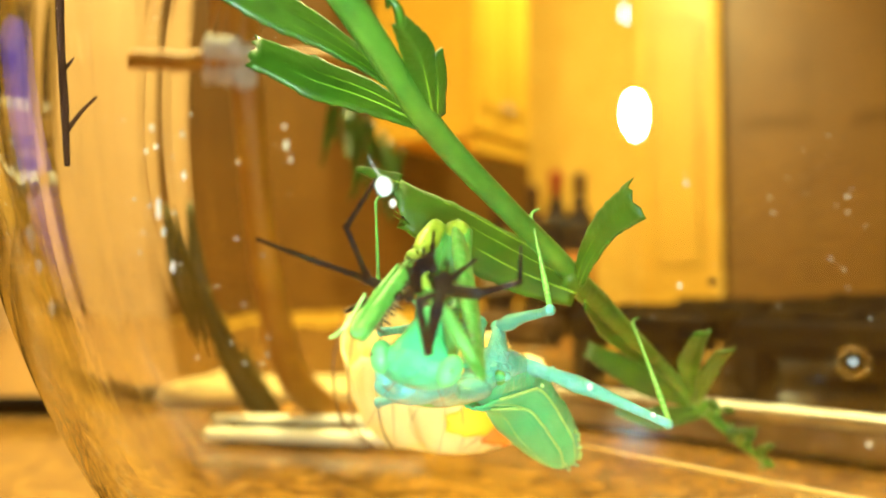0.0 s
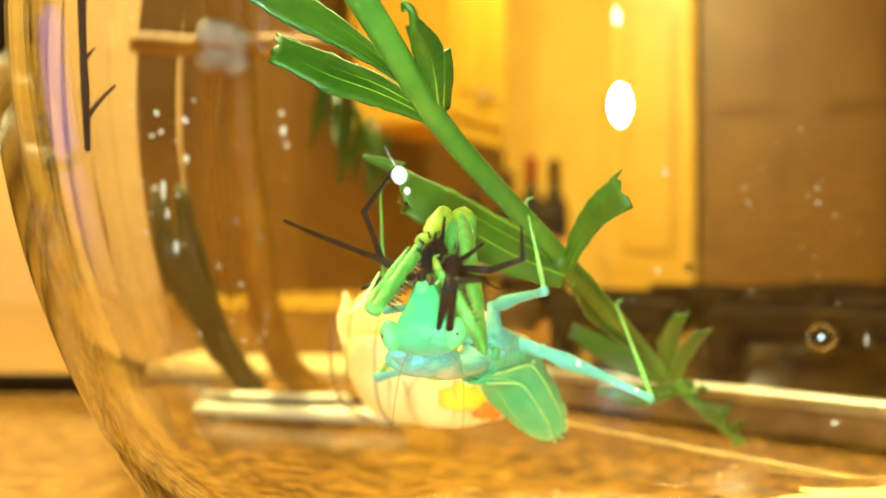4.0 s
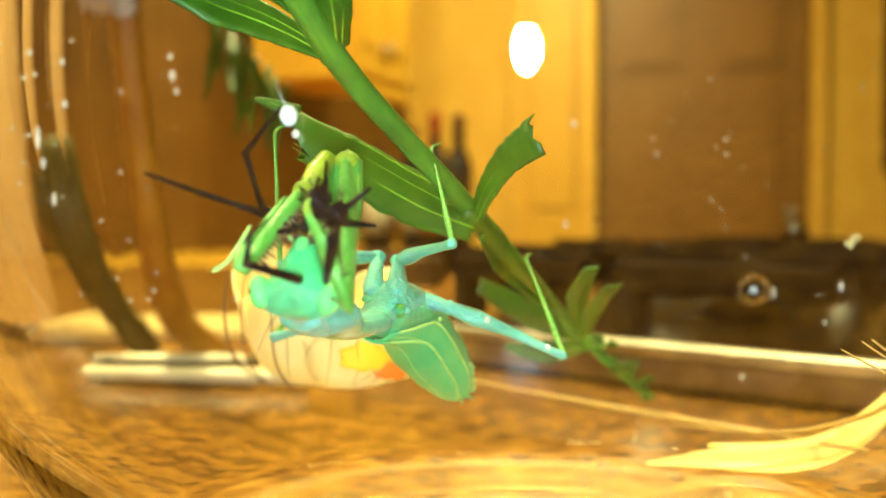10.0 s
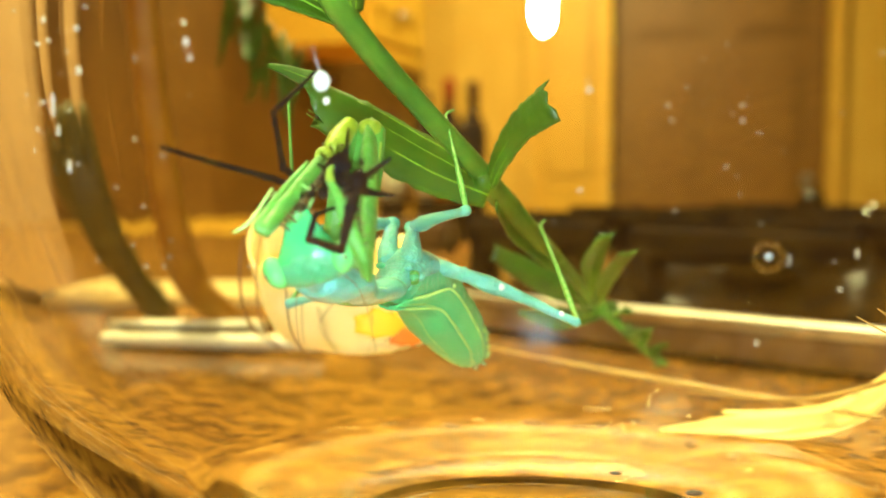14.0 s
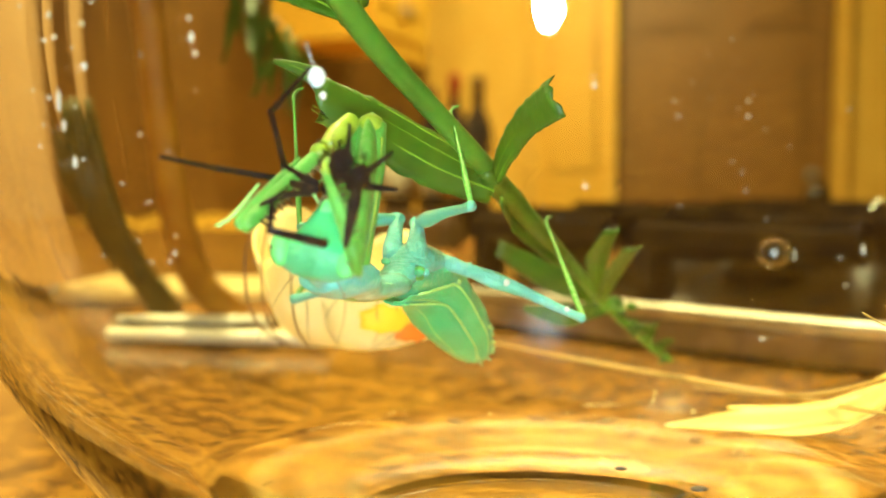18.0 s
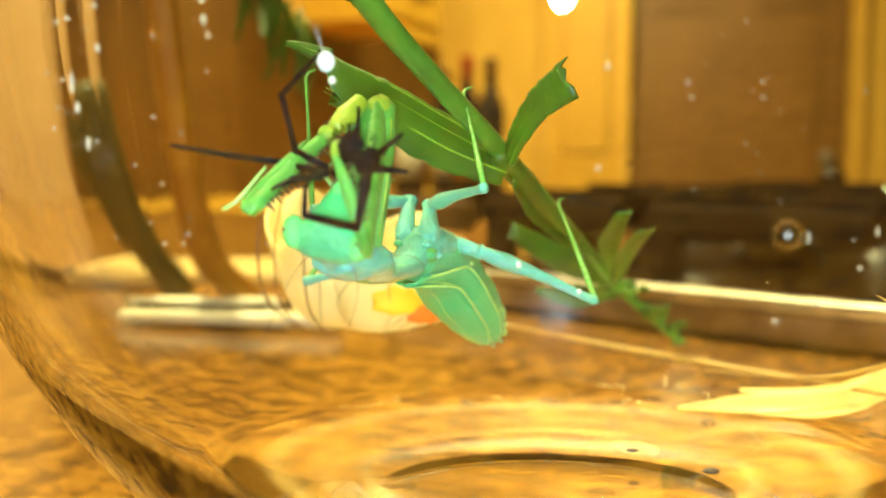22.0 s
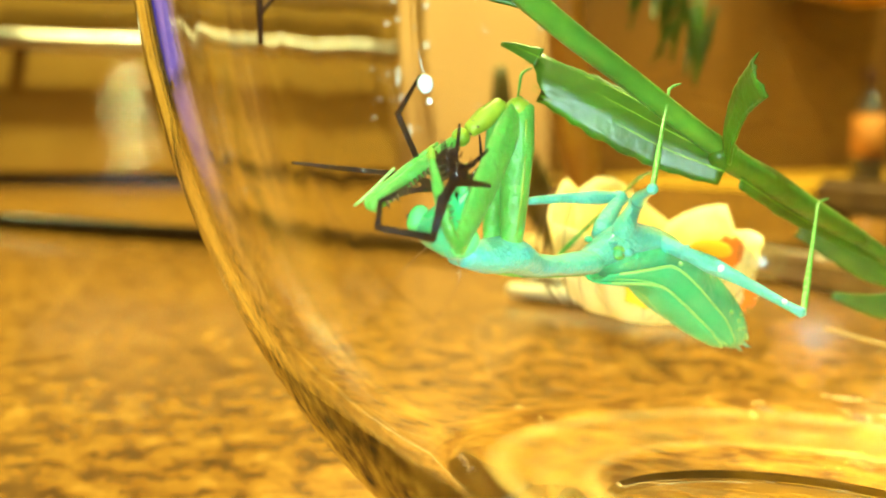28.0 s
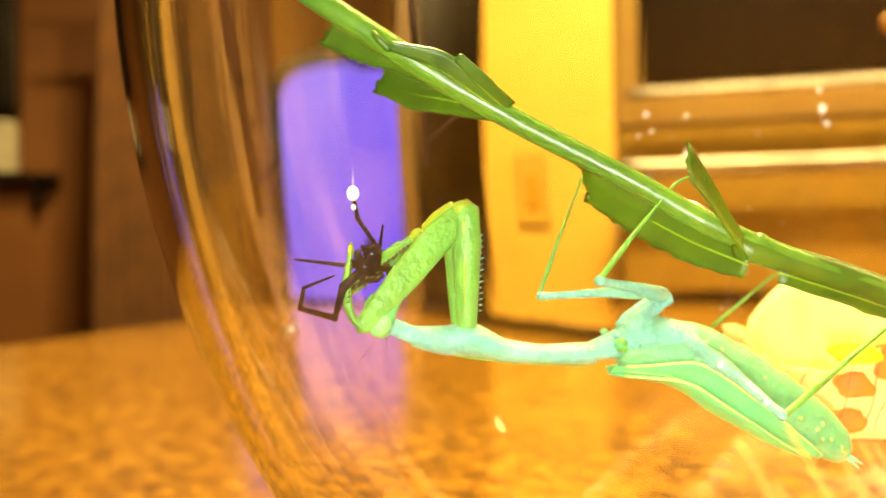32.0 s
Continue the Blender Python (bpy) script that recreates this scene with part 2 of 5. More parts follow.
def tube(points, radii, sides=10, steps=6, flat=1.0, side=None, bm=None):
    """A closed round limb along a smooth line; flat squeezes it along the direction side."""
    bm = bm or bmesh.new()
    line = spline(points, steps)
    rad = along(radii, len(line))
    rings = []
    up = Vector(side) if side is not None else None
    for i, c in enumerate(line):
        d = (line[min(i + 1, len(line) - 1)] - line[max(i - 1, 0)]).normalized()
        if up is None:
            up = d.orthogonal()
        x = (up - d * up.dot(d)).normalized()
        y = d.cross(x)
        if side is None:
            up = x
        rings.append([bm.verts.new(c + (x * math.cos(a) * flat + y * math.sin(a)) * rad[i])
                      for a in (2 * math.pi * k / sides for k in range(sides))])
    for r, s in zip(rings, rings[1:]):
        for k in range(sides):
            bm.faces.new((r[k], r[(k + 1) % sides], s[(k + 1) % sides], s[k]))
    for ring, c, o in ((rings[0], line[0], line[1]), (rings[-1], line[-1], line[-2])):
        tip = bm.verts.new(c + (c - o).normalized() * max(rad[0 if ring is rings[0] else -1], 1e-6) * 0.7)
        for k in range(sides):
            bm.faces.new((ring[k], ring[(k + 1) % sides], tip))
    return finish(bm)


def lathe(profile, sides=64, bm=None, close=True):
    """A turned body from (radius, height) pairs."""
    bm = bm or bmesh.new()
    rings = []
    for r, z in profile:
        if r < 1e-6:
            rings.append([bm.verts.new((0, 0, z))])
        else:
            rings.append([bm.verts.new((r * math.cos(2 * math.pi * k / sides), r * math.sin(2 * math.pi * k / sides), z)) for k in range(sides)])
    pairs = list(zip(rings, rings[1:])) + ([(rings[-1], rings[0])] if close else [])
    for a, b in pairs:
        for k in range(sides):
            j = (k + 1) % sides
            if len(a) == 1 and len(b) == 1:
                break
            if len(a) == 1:
                bm.faces.new((a[0], b[j], b[k]))
            elif len(b) == 1:
                bm.faces.new((a[k], a[j], b[0]))
            else:
                bm.faces.new((a[k], a[j], b[j], b[k]))
    return finish(bm)


def slab(size, place=(0, 0, 0), bevel=0.0, bm=None, turn=None, segments=2):
    """A bevelled block, centred on place."""
    own = bmesh.new()
    bmesh.ops.create_cube(own, size=1)
    bmesh.ops.scale(own, vec=size, verts=own.verts)
    if bevel:
        bmesh.ops.bevel(own, geom=own.edges[:], offset=bevel, segments=segments, affect="EDGES", clamp_overlap=True)
    m = Matrix.Translation(place) @ (turn or Matrix.Identity(4))
    bmesh.ops.transform(own, matrix=m, verts=own.verts)
    finish(own, False)
    if bm is None:
        return own
    me = bpy.data.meshes.new("tmp")
    own.to_mesh(me)
    own.free()
    bm.from_mesh(me)
    bpy.data.meshes.remove(me)
    return bm


def prism(outline, z0, z1, bevel=0.0):
    """A plate with the given outline in plan."""
    bm = bmesh.new()
    low = [bm.verts.new((x, y, z0)) for x, y in outline]
    high = [bm.verts.new((x, y, z1)) for x, y in outline]
    n = len(outline)
    bm.faces.new(low[::-1])
    top = bm.faces.new(high)
    for k in range(n):
        bm.faces.new((low[k], low[(k + 1) % n], high[(k + 1) % n], high[k]))
    if bevel:
        bmesh.ops.bevel(bm, geom=list(top.edges), offset=bevel, segments=3, affect="EDGES")
    return finish(bm, False)


def facing(place, azimuth):
    """A pose on the counter whose y axis points along the compass direction azimuth (degrees from +y to +x)."""
    return pose(*place, 0, 0, -azimuth)


def blade(points, widths, side, thick=0.00025, fold=0.15, bm=None, skew=0.0, notch=0.0):
    """A grass-like leaf: a midrib line, a width along it, the direction of its breadth, a fold along the midrib; its end is cut aslant by skew or in a V by notch."""
    bm = bm or bmesh.new()
    line = spline(points, 8)
    w = along(widths, len(line))
    rows = []
    rng = random.Random(len(line) * 7 + int(abs(points[0][0]) * 1e5))
    for i, c in enumerate(line):
        d = (line[min(i + 1, len(line) - 1)] - line[max(i - 1, 0)]).normalized()
        s = Vector(side)
        s = (s - d * s.dot(d)).normalized()
        n = d.cross(s)
        row = []
        for k in range(-4, 5):
            u = k / 4
            edge = 1 + (rng.uniform(-0.06, 0.06) if abs(k) == 4 else 0)
            ridge = 0.04 * math.cos(u * math.pi * 4)
            p = c + s * (w[i] * u * edge) + n * (w[i] * (fold * abs(u) + ridge))
            if i == len(line) - 1:
                p = p + d * w[i] * (rng.uniform(-0.22, 0.3) + skew * u + notch * abs(u))
            row.append((bm.verts.new(p + n * thick), bm.verts.new(p - n * thick)))
        rows.append(row)
    for a, b in zip(rows, rows[1:]):
        for k in range(8):
            bm.faces.new((a[k][0], a[k + 1][0], b[k + 1][0], b[k][0]))
            bm.faces.new((a[k][1], b[k][1], b[k + 1][1], a[k + 1][1]))
        for k in (0, 8):
            bm.faces.new((a[k][0], b[k][0], b[k][1], a[k][1]))
    for r in (rows[0], rows[-1]):
        for k in range(8):
            bm.faces.new((r[k][0], r[k + 1][0], r[k + 1][1], r[k][1]))
    return finish(bm)


def spikes(points, out, length, radius, count, lean=0.0, jitter=0.3):
    """A row of small thorns along a line, pointing to out."""
    bm = bmesh.new()
    a, b = Vector(points[0]), Vector(points[-1])
    o = Vector(out).normalized()
    rng = random.Random(count * 13)
    for k in range(count):
        p = a.lerp(b, (k + 0.5) / count)
        tip = p + (o + (b - a).normalized() * lean).normalized() * length * (1 + rng.uniform(-jitter, jitter) + 0.5 * (k % 2))
        tube([p, p.lerp(tip, 0.6), tip], [radius, radius * 0.6, radius * 0.08], 6, 1, bm=bm)
    return bm


def shell(points, radii, a0, a1, lift, flat=1.0, steps=6, across=12, thick=0.00012):
    """A wing cover: part of a tube's wall from angle a0 to a1 (degrees, values along the length), lifted off by lift."""
    bm = bmesh.new()
    line = spline(points, steps)
    n = len(line)
    rad, s, e = along(radii, n), along(a0, n), along(a1, n)
    rows = []
    for i, c in enumerate(line):
        d = (line[min(i + 1, n - 1)] - line[max(i - 1, 0)]).normalized()
        x = Vector((1, 0, 0))
        x = (x - d * x.dot(d)).normalized()
        y = d.cross(x)
        if y.z < 0:
            y = -y
        row = []
        for k in range(across + 1):
            a = radians(s[i] + (e[i] - s[i]) * k / across)
            r = rad[i] + lift + 0.00008 * math.cos(k * 2.1)
            v = x * math.cos(a) * flat + y * math.sin(a)
            row.append((bm.verts.new(c + v * (r + thick)), bm.verts.new(c + v * (r - thick))))
        rows.append(row)
    for p, q in zip(rows, rows[1:]):
        for k in range(across):
            bm.faces.new((p[k][0], p[k + 1][0], q[k + 1][0], q[k][0]))
            bm.faces.new((p[k][1], q[k][1], q[k + 1][1], p[k + 1][1]))
        for k in (0, across):
            bm.faces.new((p[k][0], q[k][0], q[k][1], p[k][1]))
    for r in (rows[0], rows[-1]):
        for k in range(across):
            bm.faces.new((r[k][0], r[k][1], r[k + 1][1], r[k + 1][0]))
    return finish(bm)


def ball(place, size, turn=None, rings=10, bm=None):
    own = bmesh.new()
    bmesh.ops.create_uvsphere(own, u_segments=16, v_segments=rings, radius=1)
    m = Matrix.Translation(place) @ (turn or Matrix.Identity(4)) @ Matrix.Diagonal((*size, 1))
    bmesh.ops.transform(own, matrix=m, verts=own.verts)
    finish(own)
    if bm is None:
        return own
    me = bpy.data.meshes.new("tmp")
    own.to_mesh(me)
    own.free()
    bm.from_mesh(me)
    bpy.data.meshes.remove(me)
    return bm


# The whitened base colour stands in for lamp glints in the drops.
WATER = bpy.data.materials.new("pale_bead")
WATER.use_nodes = True
wb = WATER.node_tree.nodes["Principled BSDF"]
wb.inputs["Base Color"].default_value = (0.92, 0.97, 1.0, 1)
wb.inputs["Roughness"].default_value = 0.06
wb.inputs["Transmission Weight"].default_value = 0.5
wb.inputs["IOR"].default_value = 1.33
DROP = WATER.copy()
DROP.name = "water_drop"
DROP.node_tree.nodes["Principled BSDF"].inputs["Transmission Weight"].default_value = 0.45
DROP.node_tree.nodes["Principled BSDF"].inputs["Base Color"].default_value = (0.80, 0.92, 1.0, 1)
DROP.node_tree.nodes["Principled BSDF"].inputs["Roughness"].default_value = 0.12

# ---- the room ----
# Brown of the next room's wall, with its shade put into the colour.
RUST = shader("shaded_brown_wall", (0.19, 0.06, 0.010), 0.7, dark=(0.15, 0.045, 0.007), scale=6, bump=0.2)
# Unseen walls and ceiling, kept dark so that the bowl reflects less light.
SHADE = shader("unseen_dark_wall", (0.07, 0.035, 0.012), 0.7, scale=6, bump=0.2)
CEIL = shader("ceiling_paint", (0.42, 0.30, 0.13), 0.8, scale=30, bump=0.2)
EYE0 = Vector((0.05, -0.12, 0.0))


def at(azimuth, distance, z=0.0):
    """A place by its bearing (degrees from +y towards +x) and distance from where the shot begins."""
    a = radians(azimuth)
    return Vector((EYE0.x + distance * math.sin(a), EYE0.y + distance * math.cos(a), z))


def counter():
    outline = [(1.2, -0.9), (-0.35, -0.62), (-0.62, -0.27), (-0.75, -0.20), (-0.90, -0.13), (-1.02, -0.04), (-1.085, 0.06), (-1.09, 0.145), (-0.76, 0.225), (-1.24, 0.40), (-1.36, 1.15),
               (-0.35, 1.25), (-0.1, 1.2), (1.2, 0.6)]
    ob = link("countertop", prism(outline, -0.035, 0.0, 0.004), GRANITE)
    tagged(ob, "polished brown speckled granite countertop", "countertop", kind="structure")


counter()


def plane_wall(name, a, b, z0, z1, material, thick=0.08, label="", category="wall"):
    """An upright wall between two points of the plan."""
    a, b = Vector(a), Vector(b)
    d = b - a
    turn = Matrix.Rotation(math.atan2(d.y, d.x), 4, "Z")
    c = (a + b) / 2
    ob = link(name, slab((d.length, thick, z1 - z0), (c.x, c.y, (z0 + z1) / 2), 0, turn=turn), material)
    return tagged(ob, label, category, kind="structure")


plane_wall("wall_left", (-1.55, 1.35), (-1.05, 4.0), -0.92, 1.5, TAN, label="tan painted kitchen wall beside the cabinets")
plane_wall("wall_far", (-1.2, 3.98), (2.6, 3.98), -0.92, 1.5, WALL, label="warm yellow painted far wall")
plane_wall("wall_right", (2.6, 4.0), (2.4, -2.2), -0.92, 1.5, SHADE, label="unseen side wall, coloured dark to dim the bowl's reflections")
plane_wall("wall_back", (2.5, -2.2), (-4.2, -2.2), -0.92, 1.5, SHADE, label="unseen back wall, coloured dark to dim the bowl's reflections")
plane_wall("wall_west", (-4.2, -2.2), (-4.2, 1.75), -0.92, 1.5, RUST, label="brown wall of the next room, its shade put into the colour")
plane_wall("wall_north", (-4.2, 1.75), (-1.45, 1.40), -0.92, 1.5, TAN, label="brown wall of the next room, its shade put into the colour")
tagged(link("floor", slab((8, 8, 0.05), (-0.8, 1.0, -0.95)), BROWN), "dark brown wooden floor", "floor", kind="structure")
tagged(link("ceiling", slab((8, 8, 0.05), (-0.8, 1.0, 1.53)), CEIL), "warm tan ceiling", "ceiling", kind="structure")
ISLAND = prism([(1.15, -0.85), (-0.33, -0.57), (-0.58, -0.25), (-0.85, -0.08), (-0.98, 0.06), (-0.72, 0.25), (-1.18, 0.43), (-1.30, 1.1), (-0.1, 1.12), (1.15, 0.55)], -0.92, -0.036)
tagged(link("island_base", ISLAND, CABINET), "honey-coloured wooden island under the granite", "island", kind="structure")


def place_flat(ob, azimuth, distance, z=0.0, turn=None):
    """Stand a thing at a bearing, its front (local -y) towards the start of the shot or along turn."""
    p = at(azimuth, distance, z)
    ob.matrix_world = pose(p.x, p.y, p.z, 0, 0, -(azimuth if turn is None else turn))
    return ob


def six_panel_door():
    door = thing("panel_door", "brown painted six-panel wooden door in a yellow frame", "door", kind="structure")
    w, h = 0.80, 2.05
    z0 = -0.92
    part("door_leaf", slab((w, 0.035, h), (0, 0, z0 + h / 2), 0.002), DOOR, door)
    for col in (-0.19, 0.19):
        for zc, ph in ((z0 + 0.42, 0.50), (z0 + 1.10, 0.62), (z0 + 1.72, 0.38)):
            part("panel", slab((0.25, 0.016, ph), (col, -0.0215, zc), 0.006), DOOR, door)
            part("panel_field", slab((0.19, 0.014, ph - 0.06), (col, -0.034, zc), 0.006), DOOR, door)
    part("door_knob", ball((0.34, -0.05, z0 + 1.0), (0.028, 0.028, 0.028)), STEEL, door)
    part("hinge", slab((0.012, 0.02, 0.08), (-0.395, -0.02, z0 + 1.2), 0.002), STEEL, door)
    for x in (-0.445, 0.445):
        for k, off in enumerate((0.0, 0.02, 0.035)):
            part("casing", slab((0.018, 0.022 + 0.008 * k, 2.15), (x + (off - 0.02) * (1 if x > 0 else -1), -0.012, z0 + 1.075), 0.003), WALL, door)
    place_flat(door, 1.4, 4.05, 0, 0)
    return door


six_panel_door()


def side_panel():
    """A narrow framed opening beside the door, with a paler inset."""
    ob = thing("pantry_door", "narrow honey-coloured pantry door with a raised frame", "door", kind="structure")
    part("door_leaf", slab((0.29, 0.03, 2.05), (0, 0, 0.105), 0.003), CABINET, ob)
    for x in (-0.15, 0.15):
        part("casing", slab((0.03, 0.05, 2.1), (x, -0.012, 0.13), 0.004), WALL, ob)
    part("panel", slab((0.18, 0.012, 0.9), (0, -0.02, 0.55), 0.006), CABINET, ob)
    place_flat(ob, -6.6, 3.95, 0, 0)


side_panel()


def wall_cabinet():
    ob = thing("wall_cabinet", "honey maple upper cabinet with framed doors", "cabinet")
    part("body", slab((0.42, 0.32, 0.8), (0, 0.16, 0.40), 0.002), CABINET, ob)
    for x in (-0.105, 0.105):
        d = part("door", slab((0.202, 0.02, 0.77), (x, -0.012, 0.40), 0.003), CABINET, ob)
        part("panel", slab((0.11, 0.012, 0.62), (x, -0.023, 0.40), 0.008), CABINET, d)
        part("knob", ball((x + (0.08 if x < 0 else -0.08), -0.04, 0.1), (0.012, 0.012, 0.012)), STEEL, d)
    part("valance", slab((0.42, 0.02, 0.04), (0, -0.008, -0.02), 0.004), CABINET, ob)
    # its front runs away to the right
    end = at(-15.1, 3.30, 0.46)
    m = pose(end.x, end.y, end.z, 0, 0, 90 - 7.5)
    ob.matrix_world = m @ pose(-0.21, 0, 0)


wall_cabinet()


def back_counter():
    ob = thing("back_counter", "honey wood base cabinet with a pale worktop by the wall", "counter", kind="structure")
    end = at(-13.0, 3.75, -0.03)
    ob.matrix_world = pose(end.x, end.y, end.z, 0, 0, 90 - 7.5)
    part("worktop", slab((2.2, 0.62, 0.035), (-1.1, 0.05, -0.018), 0.004), CABINET, ob)
    part("body", slab((2.2, 0.58, 0.85), (-1.1, 0.08, -0.462), 0.002), CABINET, ob)


back_counter()
BOTTLE = shader("dark_bottle_glass", (0.012, 0.010, 0.016), 0.08, scale=80, coat=0.5)
FOIL = shader("red_foil", (0.42, 0.02, 0.012), 0.35, 0.3, scale=200)
FOILD = shader("dark_foil", (0.06, 0.012, 0.015), 0.35, 0.3, scale=200)
LABEL = shader("orange_label", (0.62, 0.22, 0.03), 0.6, scale=150)
PAPER = shader("paper_label", (0.62, 0.55, 0.42), 0.7, scale=150)


def wine_bottle(place, foil, paper, tall=1.0):
    ob = thing("wine_bottle", "dark glass wine bottle with a foil capsule and label", "bottle", group="bottles on the back counter")
    prof = [(0, 0), (0.034, 0), (0.037, 0.006), (0.037, 0.185), (0.034, 0.205), (0.020, 0.228), (0.0145, 0.245), (0.0142, 0.30), (0, 0.30)]
    part("bottle", lathe([(r, z * tall) for r, z in prof], 24, close=False), BOTTLE, ob)
    part("capsule", lathe([(0.0, 0.304 * tall), (0.0155, 0.303 * tall), (0.0162, 0.296 * tall), (0.0158, 0.288 * tall), (0.0152, 0.25 * tall), (0.0149, 0.25 * tall)], 20, close=False), foil, ob)
    part("label", lathe([(0.0376, 0.06), (0.0376, 0.15), (0.0372, 0.15), (0.0372, 0.06)], 24), paper, ob)
    ob.matrix_world = Matrix.Translation(place)


for az, dist, foil, paper, tall in ((-13.3, 2.62, FOIL, LABEL, 1.18), (-12.0, 2.58, FOILD, LABEL, 1.15), (-14.6, 2.68, FOILD, PAPER, 1.08), (-16.6, 2.5, FOILD, PAPER, 0.86), (-18.9, 2.45, FOILD, LABEL, 0.8)):
    wine_bottle(at(az, dist, -0.029), foil, paper, tall)


def countertop_oven():
    ob = thing("countertop_oven", "steel countertop oven with bar handles and a dark window", "oven")
    w = 0.50
    part("body", slab((w, 0.36, 0.42), (0, 0.20, 0.214), 0.006), CHAMPAGNE, ob)
    part("lower_panel", slab((w - 0.03, 0.02, 0.145), (0, 0.012, 0.086), 0.004), PANEL, ob, "glossy brown lower panel")
    # Dark strip standing in for the shadow under the oven.
    part("foot_shadow_strip", slab((w, 0.03, 0.012), (0, 0.012, 0.006), 0.002), DARK, ob)
    part("handle", tube([(-0.225, -0.03, 0.170), (0, -0.03, 0.170), (0.225, -0.03, 0.170)], [0.009, 0.009, 0.009], 12), STEEL, ob, "bright steel bar handle")
    for x in (-0.20, 0.20):
        part("bracket", slab((0.016, 0.05, 0.014), (x, -0.006, 0.170), 0.003), STEEL, ob)
    part("control_strip", slab((w - 0.03, 0.02, 0.05), (0, 0.012, 0.196), 0.003), PANEL, ob)
    door = part("oven_door", slab((w - 0.03, 0.02, 0.19), (0, 0.012, 0.320), 0.004), CHAMPAGNE, ob)
    part("window", slab((w - 0.10, 0.008, 0.13), (0, -0.001, 0.342), 0.003), DARK, door, "black glass window")
    part("handle", tube([(-0.21, -0.03, 0.262), (0, -0.03, 0.262), (0.21, -0.03, 0.262)], [0.006, 0.006, 0.006], 12), STEEL, door)
    ob.matrix_world = pose(-1.003, 0.649, 0.0, 0, 0, 58.6)


countertop_oven()
CREAM = shader("cream_enamel", (0.48, 0.29, 0.13), 0.35, scale=20, dark=(0.43, 0.25, 0.11))
fridge = thing("refrigerator", "cream enamel refrigerator side standing past the counter", "refrigerator")
part("body", slab((0.42, 0.6, 2.2), (-0.05, 0.3, 0.18), 0.02), CREAM, fridge)
part("seam", slab((0.004, 0.006, 2.1), (0.155, -0.001, 0.18), 0.001), CREAM, fridge)
place_flat(fridge, -41.0, 1.62, 0.0, -41.0)

PIER = shader("pier_paint", (0.60, 0.33, 0.055), 0.6, dark=(0.54, 0.29, 0.045), scale=30, bump=0.2)
OUTLET = shader("tan_outlet_plastic", (0.52, 0.28, 0.042), 0.4, dark=(0.46, 0.24, 0.035), scale=40)
post = thing("wall_pier", "yellow painted wall pier with an outlet", "wall", kind="structure")
part("wall", slab((0.242, 0.3, 2.4), (0, 0.15, 0.3), 0.004), PIER, post)
outlet = part("outlet_plate", slab((0.075, 0.010, 0.12), (-0.034, -0.005, 0.170), 0.004), OUTLET, post, "tan outlet cover plate")
# Brown rim paints the bevel shading round the plate.
part("plate_edge_shade", slab((0.083, 0.006, 0.128), (-0.034, -0.002, 0.170), 0.003), BROWN, outlet, "brown rim painting the shading round the outlet plate")
part("socket", slab((0.036, 0.006, 0.060), (-0.030, -0.0115, 0.170), 0.004), WOOD, outlet)
post.matrix_world = pose(-1.630, 0.512, 0.0, 0, 0, 68.1)
jamb = thing("dark_door_frame", "dark brown wooden door frame at the room's edge", "door frame", kind="structure")
part("jamb", slab((0.20, 0.1, 2.4), (0.02, 0.05, 0.3), 0.004), DARK, jamb)
part("jamb", slab((0.05, 0.14, 2.4), (-0.10, 0.05, 0.3), 0.004), BROWN, jamb)
place_flat(jamb, -76.2, 2.25, 0.0, -76.2)


def dusk_window():
    ob = thing("arched_window", "arched window glowing violet-blue at dusk in a dark frame", "window", kind="structure")
    w, z0, z1 = 0.473, -0.105, 0.535

    def arch(width, low, high, y0, y1):
        pts = [(-width / 2, low), (width / 2, low)]
        for k in range(13):
            a = math.pi * k / 12
            pts.append((width / 2 * math.cos(a), high + 0.16 * math.sin(a) ** 0.8 * width / 0.5))
        bm = bmesh.new()
        fr = [bm.verts.new((x, y0, z)) for x, z in pts]
        bk = [bm.verts.new((x, y1, z)) for x, z in pts]
        bm.faces.new(fr)
        bm.faces.new(bk[::-1])
        n = len(pts)
        for k in range(n):
            bm.faces.new((fr[k], bk[k], bk[(k + 1) % n], fr[(k + 1) % n]))
        return finish(bm, False)

    part("frame", arch(w + 0.12, z0 - 0.06, z1 + 0.02, 0.02, 0.06), DARK, ob)
    part("dusk_sky", arch(w, z0, z1, 0.005, 0.018), DUSK, ob, "violet-blue evening light")
    part("sill", slab((w + 0.14, 0.06, 0.02), (0, 0.0, z0 - 0.06), 0.004), DARK, ob)
    ob.matrix_world = pose(-3.273, 0.252, 0.0, 0, 0, 83.8)


DARKFOLD = shader("dark_fold_brown", (0.10, 0.034, 0.008), 0.9, scale=60, bump=0.3)
DUSK = bpy.data.materials.new("dusk_light")
DUSK.use_nodes = True
dt = DUSK.node_tree
db = dt.nodes["Principled BSDF"]
dn = dt.nodes.new("ShaderNodeTexNoise")
dn.inputs["Scale"].default_value = 4.0
dn.inputs["Detail"].default_value = 1.0
dc = dt.nodes.new("ShaderNodeTexCoord")
dm = dt.nodes.new("ShaderNodeMix")
dm.data_type = "RGBA"
dm.inputs["A"].default_value, dm.inputs["B"].default_value = (0.03, 0.03, 0.85, 1), (0.16, 0.11, 0.95, 1)
dt.links.new(dc.outputs["Object"], dn.inputs["Vector"])
dt.links.new(dn.outputs["Fac"], dm.inputs["Factor"])
dt.links.new(dm.outputs["Result"], db.inputs["Emission Color"])
db.inputs["Base Color"].default_value = (0.02, 0.02, 0.1, 1)
db.inputs["Emission Strength"].default_value = 0.85
dusk_window()
